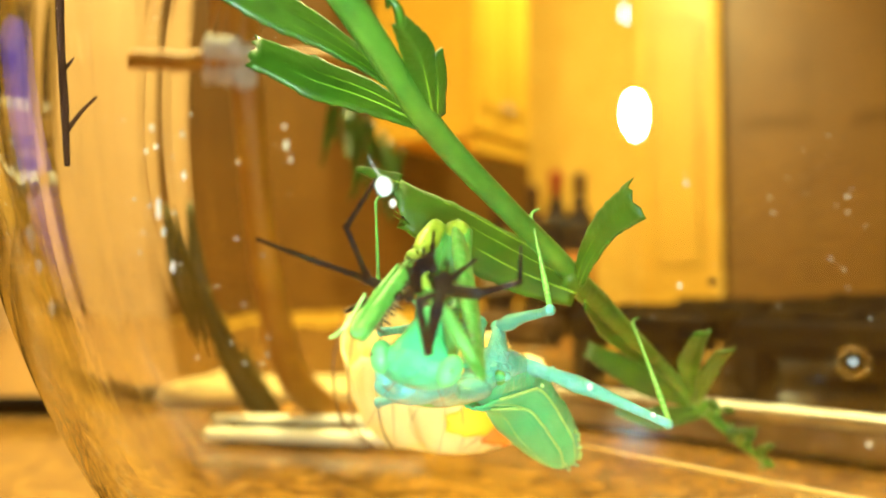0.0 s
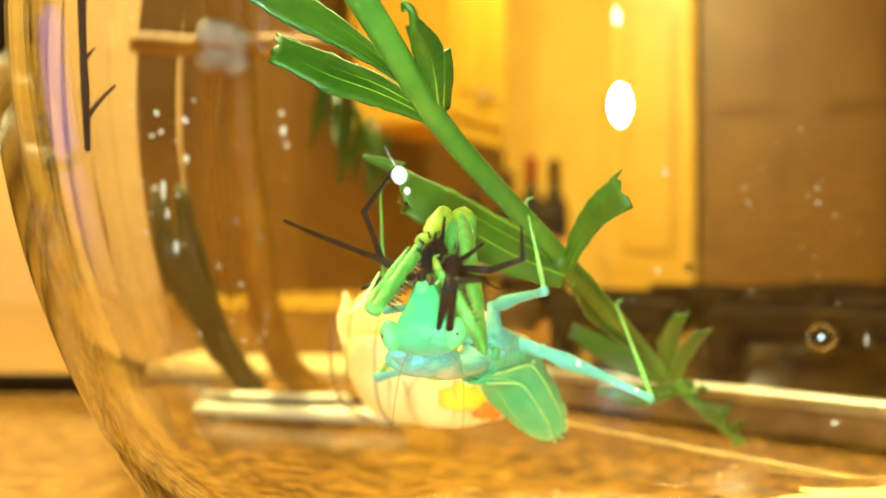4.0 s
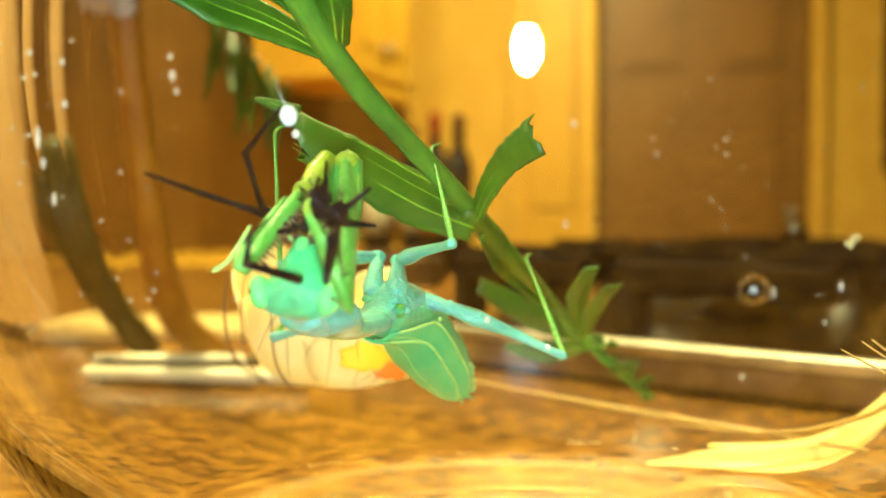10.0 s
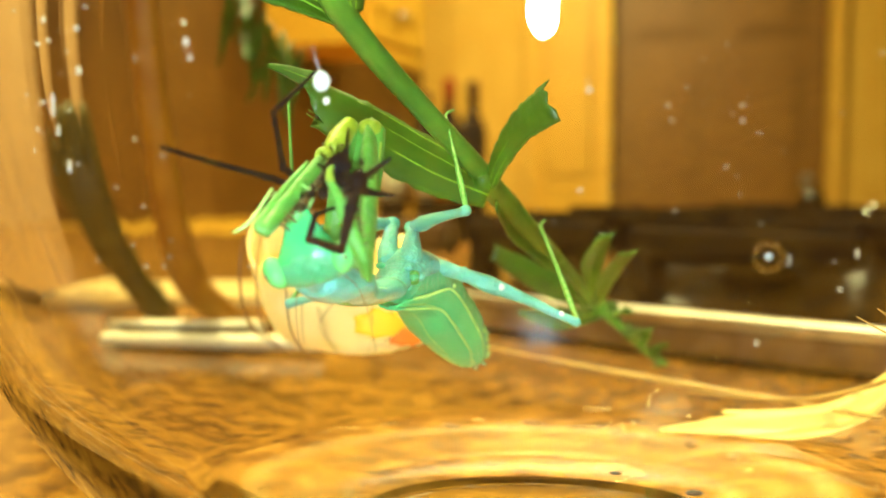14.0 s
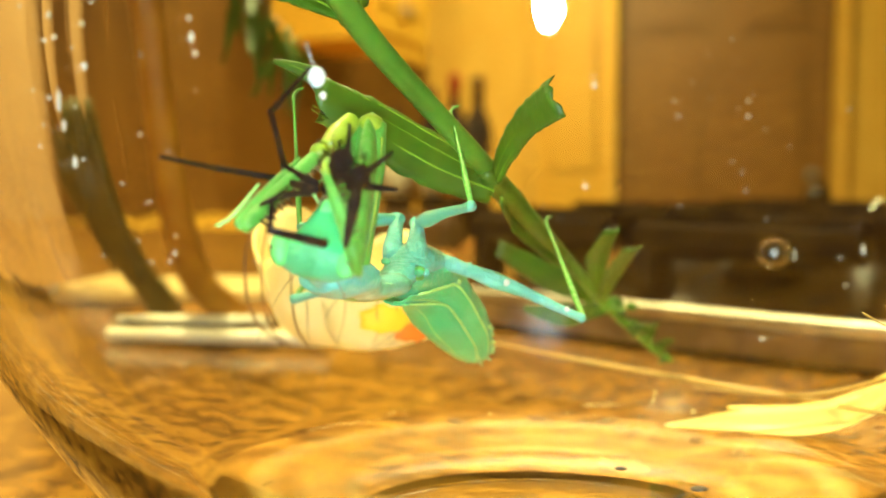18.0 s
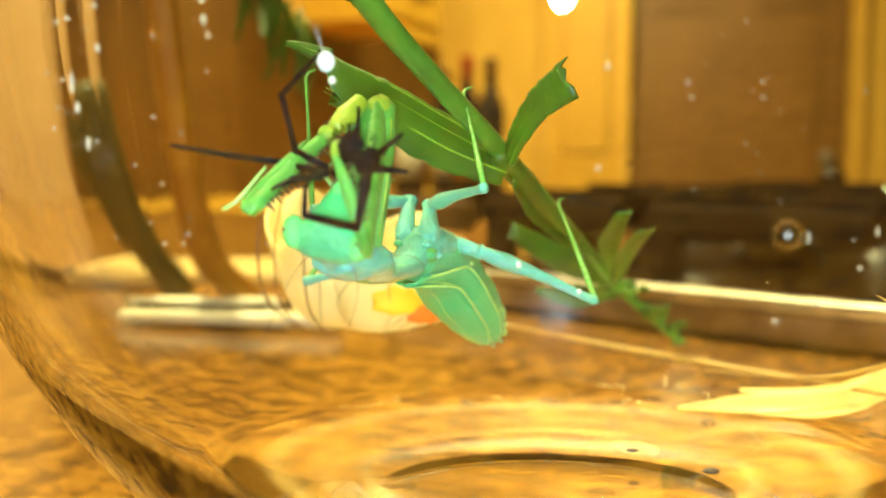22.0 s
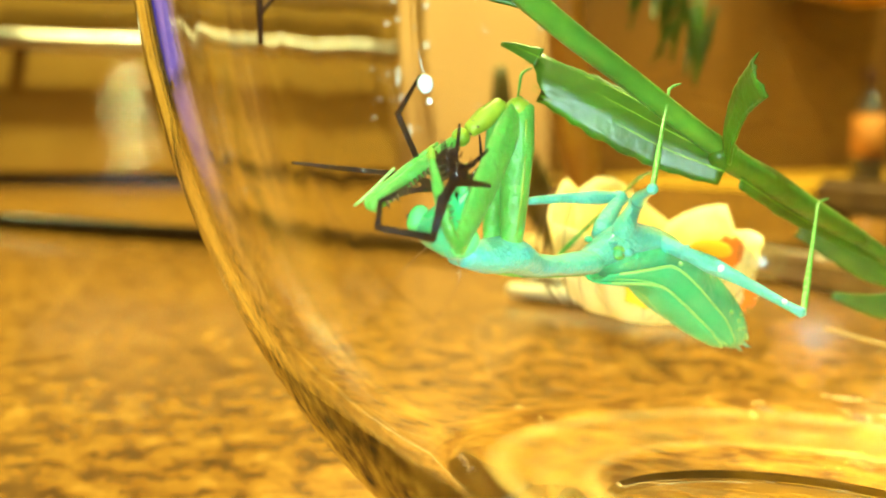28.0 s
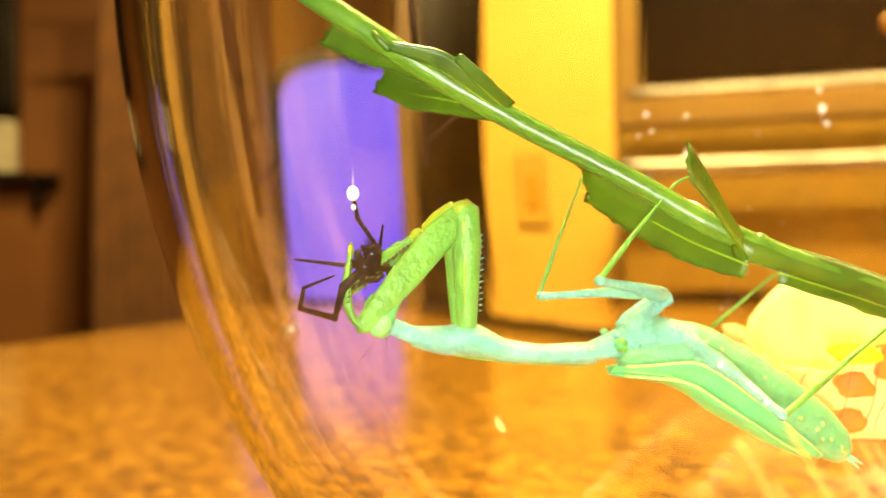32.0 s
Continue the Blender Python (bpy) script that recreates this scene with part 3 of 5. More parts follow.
# Folds added to stand in for a soft dark patch beside the window.
dark_folds = thing("curtain", "added dark brown folds standing for a soft dark patch by the arched window", "curtain")
for k in range(5):
    part("fold", tube([(-0.10 + 0.05 * k, 0.01 * (k % 2), -0.9), (-0.095 + 0.047 * k, 0.012 * (k % 2), 0.1), (-0.06 + 0.03 * k, 0.01, 1.1)], [0.034, 0.03, 0.018], 10, 3), DARKFOLD, dark_folds)
part("fold_rail", tube([(-0.16, 0, 1.1), (0, 0, 1.1), (0.16, 0, 1.1)], [0.012, 0.012, 0.012], 8), DARK, dark_folds)
place_flat(dark_folds, -93.5, 3.3, 0.0, -93.5)
shelf = thing("wall_shelf", "dark wooden shelf on brackets on the brown wall", "shelf")
part("board", slab((0.62, 0.16, 0.03), (0, -0.08, 0), 0.004), DARK, shelf)
for x in (-0.24, 0.24):
    part("bracket", slab((0.03, 0.12, 0.10), (x, -0.06, -0.06), 0.006), DARK, shelf)
shelf.matrix_world = pose(-4.155, -0.97, 0.370, 0, 0, 90)
box = tagged(link("keepsake_box", slab((0.20, 0.09, 0.20), (0, -0.07, 0.1), 0.008), PAPER), "pale box standing on the dark wall shelf", "box")
box.matrix_world = pose(-4.155, -0.91, 0.3865, 0, 0, 90)
panel = thing("wall_cupboard", "dark wooden cupboard hanging above the shelf", "cupboard")
part("body", slab((0.60, 0.14, 0.70), (0, -0.07, 0.35), 0.006), DARK, panel)
part("door", slab((0.56, 0.02, 0.66), (0, -0.15, 0.35), 0.006), DARK, panel)
panel.matrix_world = pose(-4.155, -1.10, 0.615, 0, 0, 90)
strip = tagged(link("edge_strip", tube([(-0.96, 0.142, 0.006), (-0.70, 0.20, 0.006), (-0.46, 0.268, 0.006), (-0.24, 0.335, 0.006)], [0.007, 0.007, 0.007, 0.007], 4, 4), DARK), "narrow dark wooden strip lying on the granite", "strip")


# ---- the gas cooktop ----
def cooktop():
    ob = thing("gas_cooktop", "stainless gas cooktop with black cast-iron grates", "cooktop")
    part("tray", slab((0.87, 0.50, 0.012), (0.225, 0.255, 0.014), 0.004), DARK, ob)
    part("front_trim", tube([(-0.21, 0.004, 0.0185), (0.225, 0.0, 0.0185), (0.66, 0.004, 0.0185)], [0.0035, 0.0035, 0.0035], 10), POLISHED, ob, "bright polished steel rim")
    part("front_face", slab((0.87, 0.008, 0.014), (0.225, 0.008, 0.0085), 0.002), STEEL, ob)
    # Black gasket slab that also stands in for the shadow under the rim.
    part("gasket_shadow", slab((0.88, 0.50, 0.004), (0.225, 0.256, 0.002), 0.001), DARK, ob)
    for r, y in enumerate((0.055, 0.15, 0.235, 0.34, 0.44)):
        x = -0.20 + 0.02 * (r % 2)
        k = 0
        while x < 0.62:
            ln = 0.062 + 0.02 * ((k * 7 + r * 3) % 3)
            part("grate_bar", slab((ln, 0.014, 0.017), (x + ln / 2, y, 0.0445 + 0.0012 * ((k * 5 + r) % 3)), 0.004, segments=3), GLINT if (k * 3 + r * 5) % 7 == 0 else IRON, ob)
            part("grate_foot", slab((0.014, 0.014, 0.026), (x + 0.01, y, 0.032), 0.003), IRON, ob)
            if k % 3 == 1:
                part("grate_foot", slab((0.020, 0.014, 0.024), (x + ln * 0.6, y, 0.031), 0.003), IRON, ob)
            x += ln + 0.007
            k += 1
    for k in range(10):
        part("grate_finger", slab((0.013, 0.40, 0.014), (-0.17 + 0.086 * k, 0.25, 0.046), 0.004), IRON, ob)
    for x, y in ((-0.04, 0.12), (-0.04, 0.36), (0.24, 0.24), (0.50, 0.12), (0.50, 0.36)):
        b = part("burner", lathe([(0, 0.02), (0.045, 0.02), (0.045, 0.028), (0.036, 0.032), (0.036, 0.036), (0.03, 0.039), (0, 0.04)], 28, close=False), DARK, ob)
        b.location = (x, y, 0)
    for k in range(4):
        kn = part("knob", lathe([(0, 0.02), (0.016, 0.02), (0.015, 0.04), (0.012, 0.044), (0, 0.044)], 20, close=False), DARK, ob)
        kn.location = (0.60, 0.08 + 0.09 * k, 0)
    ob.matrix_world = pose(0.030, 0.250, 0.0003, 0, 0, -28.5)


cooktop()
pan = thing("hanging_ladle", "dark hanging kitchen tool with a rounded end", "utensil")
part("bowl", ball((0, 0, 0), (0.045, 0.03, 0.05)), DARK, pan)
part("handle", tube([(0, 0, 0.03), (0, 0, 0.6), (0, 0, 1.31)], [0.045, 0.045, 0.04], 16), DARK, pan)
place_flat(pan, 11.9, 2.2, 0.18, 0)
tagged(link("burner_cap", ball(tuple(at(6.2, 0.95, 0.055)), (0.012, 0.012, 0.010)), DARK), "small dark cap resting behind the grates", "cap")

# ---- the glass bowl ----
BOWL = (0.0208, 0.0412, 0.104)


def bowl():
    R, H, cz = 0.0962, 0.1084, 0.104
    outer, inner = [], []
    for k in range(57):
        z = k / 56 * 0.178
        a = (z - cz) / H
        outer.append((R * math.sqrt(max(0, 1 - a * a)), z))
    outer[0] = (outer[1][0] - 0.004, 0.0)
    for r, z in outer:
        if z > 0.0215:
            low = max(0, 1 - z / 0.05)
            inner.append((r - 0.0022 - 0.012 * low * low, z))
    foot = inner[0][0]
    floor_line = [(foot * f, 0.0208 - 0.0062 * (1 - f * f)) for f in (0.96, 0.91, 0.85, 0.7, 0.5, 0.3, 0.12)]
    prof = [(0, 0.0020), (0.022, 0.0016), (0.029, 0.0008), (0.031, 0.0)] + outer + [(outer[-1][0] - 0.0011, 0.1792)] + inner[::-1] + floor_line + [(0, 0.0146)]
    bm = lathe(prof, 224, close=False)
    for v in bm.verts:
        if 0.001 < v.co.z < 0.075:
            w = 1 - v.co.z / 0.075
            a = math.atan2(v.co.y, v.co.x)
            wave = noise.noise((math.cos(a) * 2.2, math.sin(a) * 2.2, v.co.z * 26)) + 0.12 * noise.noise((math.cos(a) * 6, math.sin(a) * 6, v.co.z * 60))
            f = 1 + 0.007 * w * wave
            v.co.x, v.co.y = v.co.x * f, v.co.y * f
    for v in bm.verts:
        a = math.atan2(v.co.y, v.co.x)
        left = max(0.0, math.cos(a - radians(168))) ** 2
        if v.co.z > 0.02 and left > 0:
            f = 1 + 0.006 * left * min(1.0, max(0.0, (v.co.z - 0.045) / 0.03)) * (noise.noise((math.cos(a) * 9, math.sin(a) * 9, v.co.z * 7)) + 0.35 * noise.noise((math.cos(a) * 26, math.sin(a) * 26, v.co.z * 4)))
            v.co.x, v.co.y = v.co.x * f, v.co.y * f
    ob = link("glass_bowl", bm, GLASS)
    ob.location = (BOWL[0], BOWL[1], 0.0003)
    ob.visible_shadow = False
    tagged(ob, "clear round glass bowl standing on the granite", "bowl")


bowl()


def wall_point(az, z, inset=0.0028):
    """A place on the inside of the bowl's wall."""
    r = 0.0962 * math.sqrt(max(0.02, 1 - ((z - 0.104) / 0.1084) ** 2)) - inset
    a = radians(az)
    return Vector((BOWL[0] + r * math.sin(a), BOWL[1] + r * math.cos(a), z))


# pale beads for water drops and lamp glints, placed to fit the camera's view
BEADS = [(-86.6, 0.0998, 0.8, 0.9), (-81, 0.0995, 0.8, 0.9), (-85.9, 0.0961, 0.7, 0.6), (-87.8, 0.095, 0.6, 0.6), (-81.1, 0.0914, 1, 1.3), (-86.5, 0.0843, 0.6, 3.4), (-86.3, 0.0797, 0.5, 1.6), (-85.7, 0.0731, 0.7, 2),
       (-63.4, 0.1043, 0.8, 0.9), (-63.1, 0.1003, 1.1, 1.6), (-62.5, 0.0969, 0.8, 0.9), (3.2, 0.0689, 1.6, 1.8), (-1.8, 0.0682, 0.8, 0.9), (42, 0.0485, 0.6, 0.6), (37, 0.041, 0.9, 1), (31.1, 0.0364, 0.7, 0.8),
       (43, 0.0557, 0.4, 1.6), (32.5, 0.0536, 0.3, 2.2), (11.2, 0.0885, 0.6, 0.4), (11.8, 0.0849, 0.6, 0.5), (22.1, 0.0879, 0.6, 0.5), (22.3, 0.0843, 0.6, 0.5), (-0.8, 0.0928, 1, 1.2)]
rng = random.Random(21)
for k in range(64):
    BEADS.append((rng.choice((rng.uniform(-92, -55), rng.uniform(-92, -62), rng.uniform(-15, 45), rng.uniform(-15, 45), rng.uniform(40, 75))), rng.uniform(0.042, 0.105), rng.uniform(0.15, 0.4), rng.uniform(0.15, 0.5)))
for az, z, w, h in BEADS:
    p = wall_point(az, z)
    k = 0.00035 if az >= 150 or az <= -118 else 0.00065
    b = link("pale_bead", ball((0, 0, 0), (k * w, 0.6 * k, k * h)), GLASS if w > 1.5 else WATER)
    b.matrix_world = Matrix.Translation(p) @ Matrix.Rotation(radians(-az), 4, "Z")
    tagged(b, "small pale bead for water drops and lamp glints on the glass", "droplet", group="water beads on the glass")


# a swirl-shaped bubble in the wall
bub = thing("air_bubble", "ring-shaped air bubble in the glass wall", "bubble")
for r0, h in ((0.00125, 0.00008), (0.00095, 0.00004)):
    bm = bmesh.new()
    tube([(r0 * math.cos(2 * math.pi * k / 20), 0, r0 * 0.86 * math.sin(2 * math.pi * k / 20)) for k in range(21)], [h, h], 6, 2, bm=bm)
    part("ring", bm, GLASS, bub)
part("core", ball((0, 0, 0), (0.0002, 0.0001, 0.00018), rings=10), DROP, bub, "bright bubble core")
bub.matrix_world = Matrix.Translation((0.0498, -0.0373, 0.0644)) @ Matrix.Rotation(radians(20), 4, "Z")

# a bright crumpled flower in the bowl
def flower():
    ob = thing("fallen_flower", "white cup-shaped flower with yellow and orange patches", "flower")
    rng = random.Random(5)
    c = Vector((-0.0150, 0.060, 0.0395))
    rise = (1.25, 1.05, 0.95, 0.95, 1.10, 1.60, 1.60)
    cup = [(0.006, 0.0), (0.013, 0.0008), (0.0175, 0.0035), (0.0205, 0.008), (0.0216, 0.013), (0.0218, 0.016)]

    def on_cup(deg, u, lift=0.0):
        tall = float(np.interp(deg % 360, [q * 360 / 7 for q in range(8)], rise + rise[:1]))
        r = np.interp(u, np.linspace(0, 1, 6), [q[0] for q in cup]) + lift
        z = np.interp(u, np.linspace(0, 1, 6), [q[1] for q in cup])
        r *= 1 + 0.05 * math.sin(radians(deg) * 5 + u * 3) + 0.07 * u * u * math.sin(radians(deg) * 9 + 1.3)
        z += 0.0022 * u * u * math.sin(radians(deg) * 4 + 0.6)
        r *= 0.93 * (1 + 0.10 * (tall - 1) * u * u)
        return c + Vector((r * math.sin(radians(deg)) * (0.84 if math.sin(radians(deg)) > 0 else 1.0), r * math.cos(radians(deg)), z * tall))

    for k in range(7):
        d0 = k * 360 / 7
        top = 0.93
        bm = bmesh.new()
        grid = []
        for i in range(9):
            row = []
            for j in range(9):
                v = j / 8 - 0.5
                u = i / 8 * top * (1 - 0.30 * abs(2 * v) ** 2.5)
                row.append([bm.verts.new(on_cup(d0 + v * 66, u, o + 0.0001 * (k % 2))) for o in (0.0, -0.0004)])
            grid.append(row)
        for p, q in zip(grid, grid[1:]):
            for j in range(8):
                bm.faces.new((p[j][0], p[j + 1][0], q[j + 1][0], q[j][0]))
                bm.faces.new((p[j][1], q[j][1], q[j + 1][1], p[j + 1][1]))
            for j in (0, 8):
                bm.faces.new((p[j][0], q[j][0], q[j][1], p[j][1]))
        for r in (grid[0], grid[-1]):
            for j in range(8):
                bm.faces.new((r[j][0], r[j][1], r[j + 1][1], r[j + 1][0]))
        part("petal", finish(bm), PETAL, ob)
    for deg, u, w, h, m in ((150, 0.62, 0.0046, 0.0024, YELLOWP), (128, 0.46, 0.0036, 0.0020, ORANGEP), (104, 0.80, 0.0050, 0.0030, ORANGEP), (122, 0.70, 0.0030, 0.0020, ORANGEP),
                            (80, 0.52, 0.0040, 0.0024, ORANGEP), (60, 0.40, 0.0030, 0.0018, ORANGEP), (122, 0.96, 0.0040, 0.0016, YELLOWP)):
        bm = bmesh.new()
        ball((0, 0, 0), (w, 0.0006, h), rings=12, bm=bm)
        for v in bm.verts:
            f = 1 + 0.35 * noise.noise((v.co.x * 600 + deg, v.co.z * 600, deg))
            v.co.x, v.co.z = v.co.x * f, v.co.z * f
            v.co.y += v.co.x * v.co.x * 24
        bmesh.ops.transform(bm, matrix=Matrix.Translation(on_cup(deg, u, 0.0012)) @ Matrix.Rotation(radians(180 - deg), 4, "Z"), verts=bm.verts)
        part("patch", bm, m, ob, "yellow-orange patch")
    for k in range(8):
        deg = 74 + 15 * k + rng.uniform(-4, 4)
        pts = [tuple(on_cup(deg + rng.uniform(2, 9) * i, 1.0 - i * 0.24, 0.0014 + 0.0006 * math.sin(i * 1.4))) for i in range(4)]
        part("filament", tube(pts, [0.00004, 0.00008, 0.00008, 0.00004], 6), FIBRE, ob, "thin brown curved fibre")
    for k in range(4):
        deg = 196 + 19 * k
        d = Vector((math.sin(radians(deg)), math.cos(radians(deg)), 0))
        foot = c + d * 0.0215
        pts = [tuple(foot - d * 0.006), tuple(foot + Vector((0, 0, 0.006))), tuple(foot + d * 0.0012 + Vector((0, 0, 0.016))), tuple(foot - d * 0.001 + Vector((0, 0, 0.024 + 0.002 * (k % 2))))]
        part("filament", tube(pts, [0.00010, 0.00016, 0.00014, 0.00007], 6), FIBRE, ob, "thin brown curved fibre")


PETAL = shader("white_petal", (0.90, 0.78, 0.40), 0.5, dark=(0.74, 0.48, 0.12), scale=110, amount=0.9, bump=0.25, subsurface=0.2)
YELLOWP = shader("yellow_petal", (0.90, 0.58, 0.01), 0.6, dark=(0.85, 0.42, 0.01), scale=120, bump=0.3)
ORANGEP = shader("orange_petal", (0.85, 0.20, 0.004), 0.6, dark=(0.5, 0.1, 0.01), scale=120, bump=0.3)
DARKTWIG = shader("dark_twig", (0.05, 0.022, 0.012), 0.95, scale=500, bump=0.4, ior=1.15)
FIBRE = shader("brown_fibre", (0.16, 0.07, 0.02), 0.6, scale=300)
BAND_PALE = shader("pale_band", (0.80, 0.58, 0.17), 0.4, dark=(0.62, 0.40, 0.09), scale=70, bump=0.3, subsurface=0.2)
HUSK = shader("dry_husk_straw", (0.38, 0.225, 0.042), 0.5, dark=(0.22, 0.115, 0.018), scale=90, bump=0.4, subsurface=0.1)

flower()


def straw_tuft():
    ob = thing("straw_tuft", "small tuft of thin pale straw fibres against the glass", "straw")
    rng = random.Random(11)
    for k in range(7):
        root = Vector((0.079, 0.008 - 0.002 * k, 0.042))
        tip = root + Vector((-0.010 - rng.uniform(0, 0.006), 0.004 - 0.001 * k, 0.012 + rng.uniform(-0.003, 0.004)))
        part("fibre", tube([tuple(root), tuple(root.lerp(tip, 0.5) + Vector((0.001, 0, 0.001))), tuple(tip)], [0.0003, 0.0002, 0.0001], 6), HUSK, ob)


straw_tuft()


def refraction_ring():
    """Uneven pale rings painting light refracted at the rounded edge of the bowl's floor."""
    film = bpy.data.materials.new("refraction_bands")
    film.use_nodes = True
    nt = film.node_tree
    bsdf = nt.nodes["Principled BSDF"]
    bsdf.inputs["Base Color"].default_value = (0.66, 0.42, 0.09, 1)
    bsdf.inputs["Roughness"].default_value = 0.35
    pos = nt.nodes.new("ShaderNodeTexCoord")
    flat = nt.nodes.new("ShaderNodeVectorMath")
    flat.operation = "MULTIPLY"
    flat.inputs[1].default_value = (1, 1, 0)
    dist = nt.nodes.new("ShaderNodeVectorMath")
    dist.operation = "LENGTH"
    band = nt.nodes.new("ShaderNodeMapRange")
    band.inputs["From Min"].default_value = 0.028
    band.inputs["From Max"].default_value = 0.060
    ramp = nt.nodes.new("ShaderNodeValToRGB")
    stops = ((0.0, 0.0), (0.06, 0.07), (0.10, 0.24), (0.17, 0.05), (0.32, 0.10), (0.46, 0.04), (0.56, 0.22), (0.66, 0.0))
    while len(ramp.color_ramp.elements) < len(stops):
        ramp.color_ramp.elements.new(0.5)
    for el, (u, a) in zip(ramp.color_ramp.elements, stops):
        el.position = u
        el.color = (a, a, a, 1)
    streak = nt.nodes.new("ShaderNodeTexNoise")
    streak.inputs["Scale"].default_value = 45
    streak.inputs["Detail"].default_value = 6
    mul = nt.nodes.new("ShaderNodeMath")
    mul.operation = "MULTIPLY"
    gain = nt.nodes.new("ShaderNodeMapRange")
    gain.inputs["From Min"].default_value = 0.3
    gain.inputs["From Max"].default_value = 0.7
    gain.inputs["To Min"].default_value = 0.35
    nt.links.new(pos.outputs["Object"], flat.inputs[0])
    nt.links.new(flat.outputs[0], dist.inputs[0])
    nt.links.new(dist.outputs["Value"], band.inputs["Value"])
    nt.links.new(band.outputs[0], ramp.inputs[0])
    nt.links.new(pos.outputs["Object"], streak.inputs["Vector"])
    nt.links.new(streak.outputs[0], gain.inputs["Value"])
    nt.links.new(ramp.outputs[0], mul.inputs[0])
    nt.links.new(gain.outputs[0], mul.inputs[1])
    nt.links.new(mul.outputs[0], bsdf.inputs["Alpha"])
    prof = [(0.028 + 0.0025 * k, 0.0211 - 0.0062 * (1 - ((0.028 + 0.0025 * k) / 0.0563) ** 2)) for k in range(11)] + [(0.0555, 0.0216), (0.0575, 0.0240), (0.0595, 0.0262)]
    ob = link("refraction_bands", lathe([(r, z) for r, z in prof] + [(r, z - 0.0001) for r, z in prof[::-1]], 160, close=True), film)
    ob.location = (BOWL[0], BOWL[1], 0.0003)
    ob.visible_shadow = False
    tagged(ob, "pale rings painting the light refracted round the bowl's floor", "film")


refraction_ring()
# Pale blades added for a bright refracted band, placed to fit the camera's view.
wall_band = thing("wall_band", "pale blades painting the bright refracted band along the bowl's inner wall", "straw")
part("blade", blade([(0.0391, 0.0793, 0.0222), (0.0508, 0.0842, 0.0222), (0.062, 0.0808, 0.0232), (0.0699, 0.0762, 0.0258), (0.0768, 0.0746, 0.0303), (0.084, 0.0743, 0.0374)], [0.0004, 0.0022, 0.0032, 0.0034, 0.0026, 0.0012], (0.1, 0.6, 0.8), 0.0002, 0.25), BAND_PALE, wall_band)
part("blade", blade([(0.0508, 0.0832, 0.0258), (0.062, 0.0798, 0.0268), (0.0699, 0.0752, 0.0294), (0.0768, 0.0736, 0.0339), (0.084, 0.0733, 0.041)], [0.0003, 0.0007, 0.0009, 0.0008, 0.0004], (0.1, 0.6, 0.8), 0.0002, 0.25), BAND_PALE, wall_band)
strand = thing("straw_strand", "long thin straw strand lying along the bowl's far wall", "straw")
part("strand", tube([(-0.0004, 0.1030, 0.0338), (0.0222, 0.1034, 0.0302), (0.0440, 0.0970, 0.0284), (0.0636, 0.0838, 0.0282), (0.0765, 0.0640, 0.0300)], [0.0003, 0.0005, 0.0006, 0.0006, 0.0004], 8), HUSK, strand)
part("strand", tube([(0.0440, 0.0960, 0.0270), (0.0640, 0.0830, 0.0290), (0.0765, 0.0700, 0.0350), (0.0830, 0.0560, 0.0430)], [0.0002, 0.0004, 0.0005, 0.0003], 8), HUSK, strand)
for k, (x, y) in enumerate(((0.012, 0.092), (0.03, 0.088), (0.045, 0.080), (-0.004, 0.085))):
    s = tagged(link("seed_grain", ball((x, y, 0.0185), (0.0022, 0.0014, 0.0012), Matrix.Rotation(k * 0.9, 4, "Z")), FIBRE), "small dark seed grain on the bowl's floor", "seed", group="grains in the bowl")


PELLET = shader("dark_pellet", (0.02, 0.02, 0.025), 0.4, scale=600, bump=0.4)
for x, y, r in ((0.0325, 0.052, 0.0007), (0.0455, 0.0395, 0.0009)):
    tagged(link("pellet", ball((x, y, 0.0185 + r), (r * 1.5, r, r * 0.7)), PELLET), "small dark dropping on the bowl's floor", "pellet", group="grains in the bowl")


# ---- the jar of sticks behind ----
def mid_point(a, b):
    return tuple((x + y) / 2 for x, y in zip(a, b))



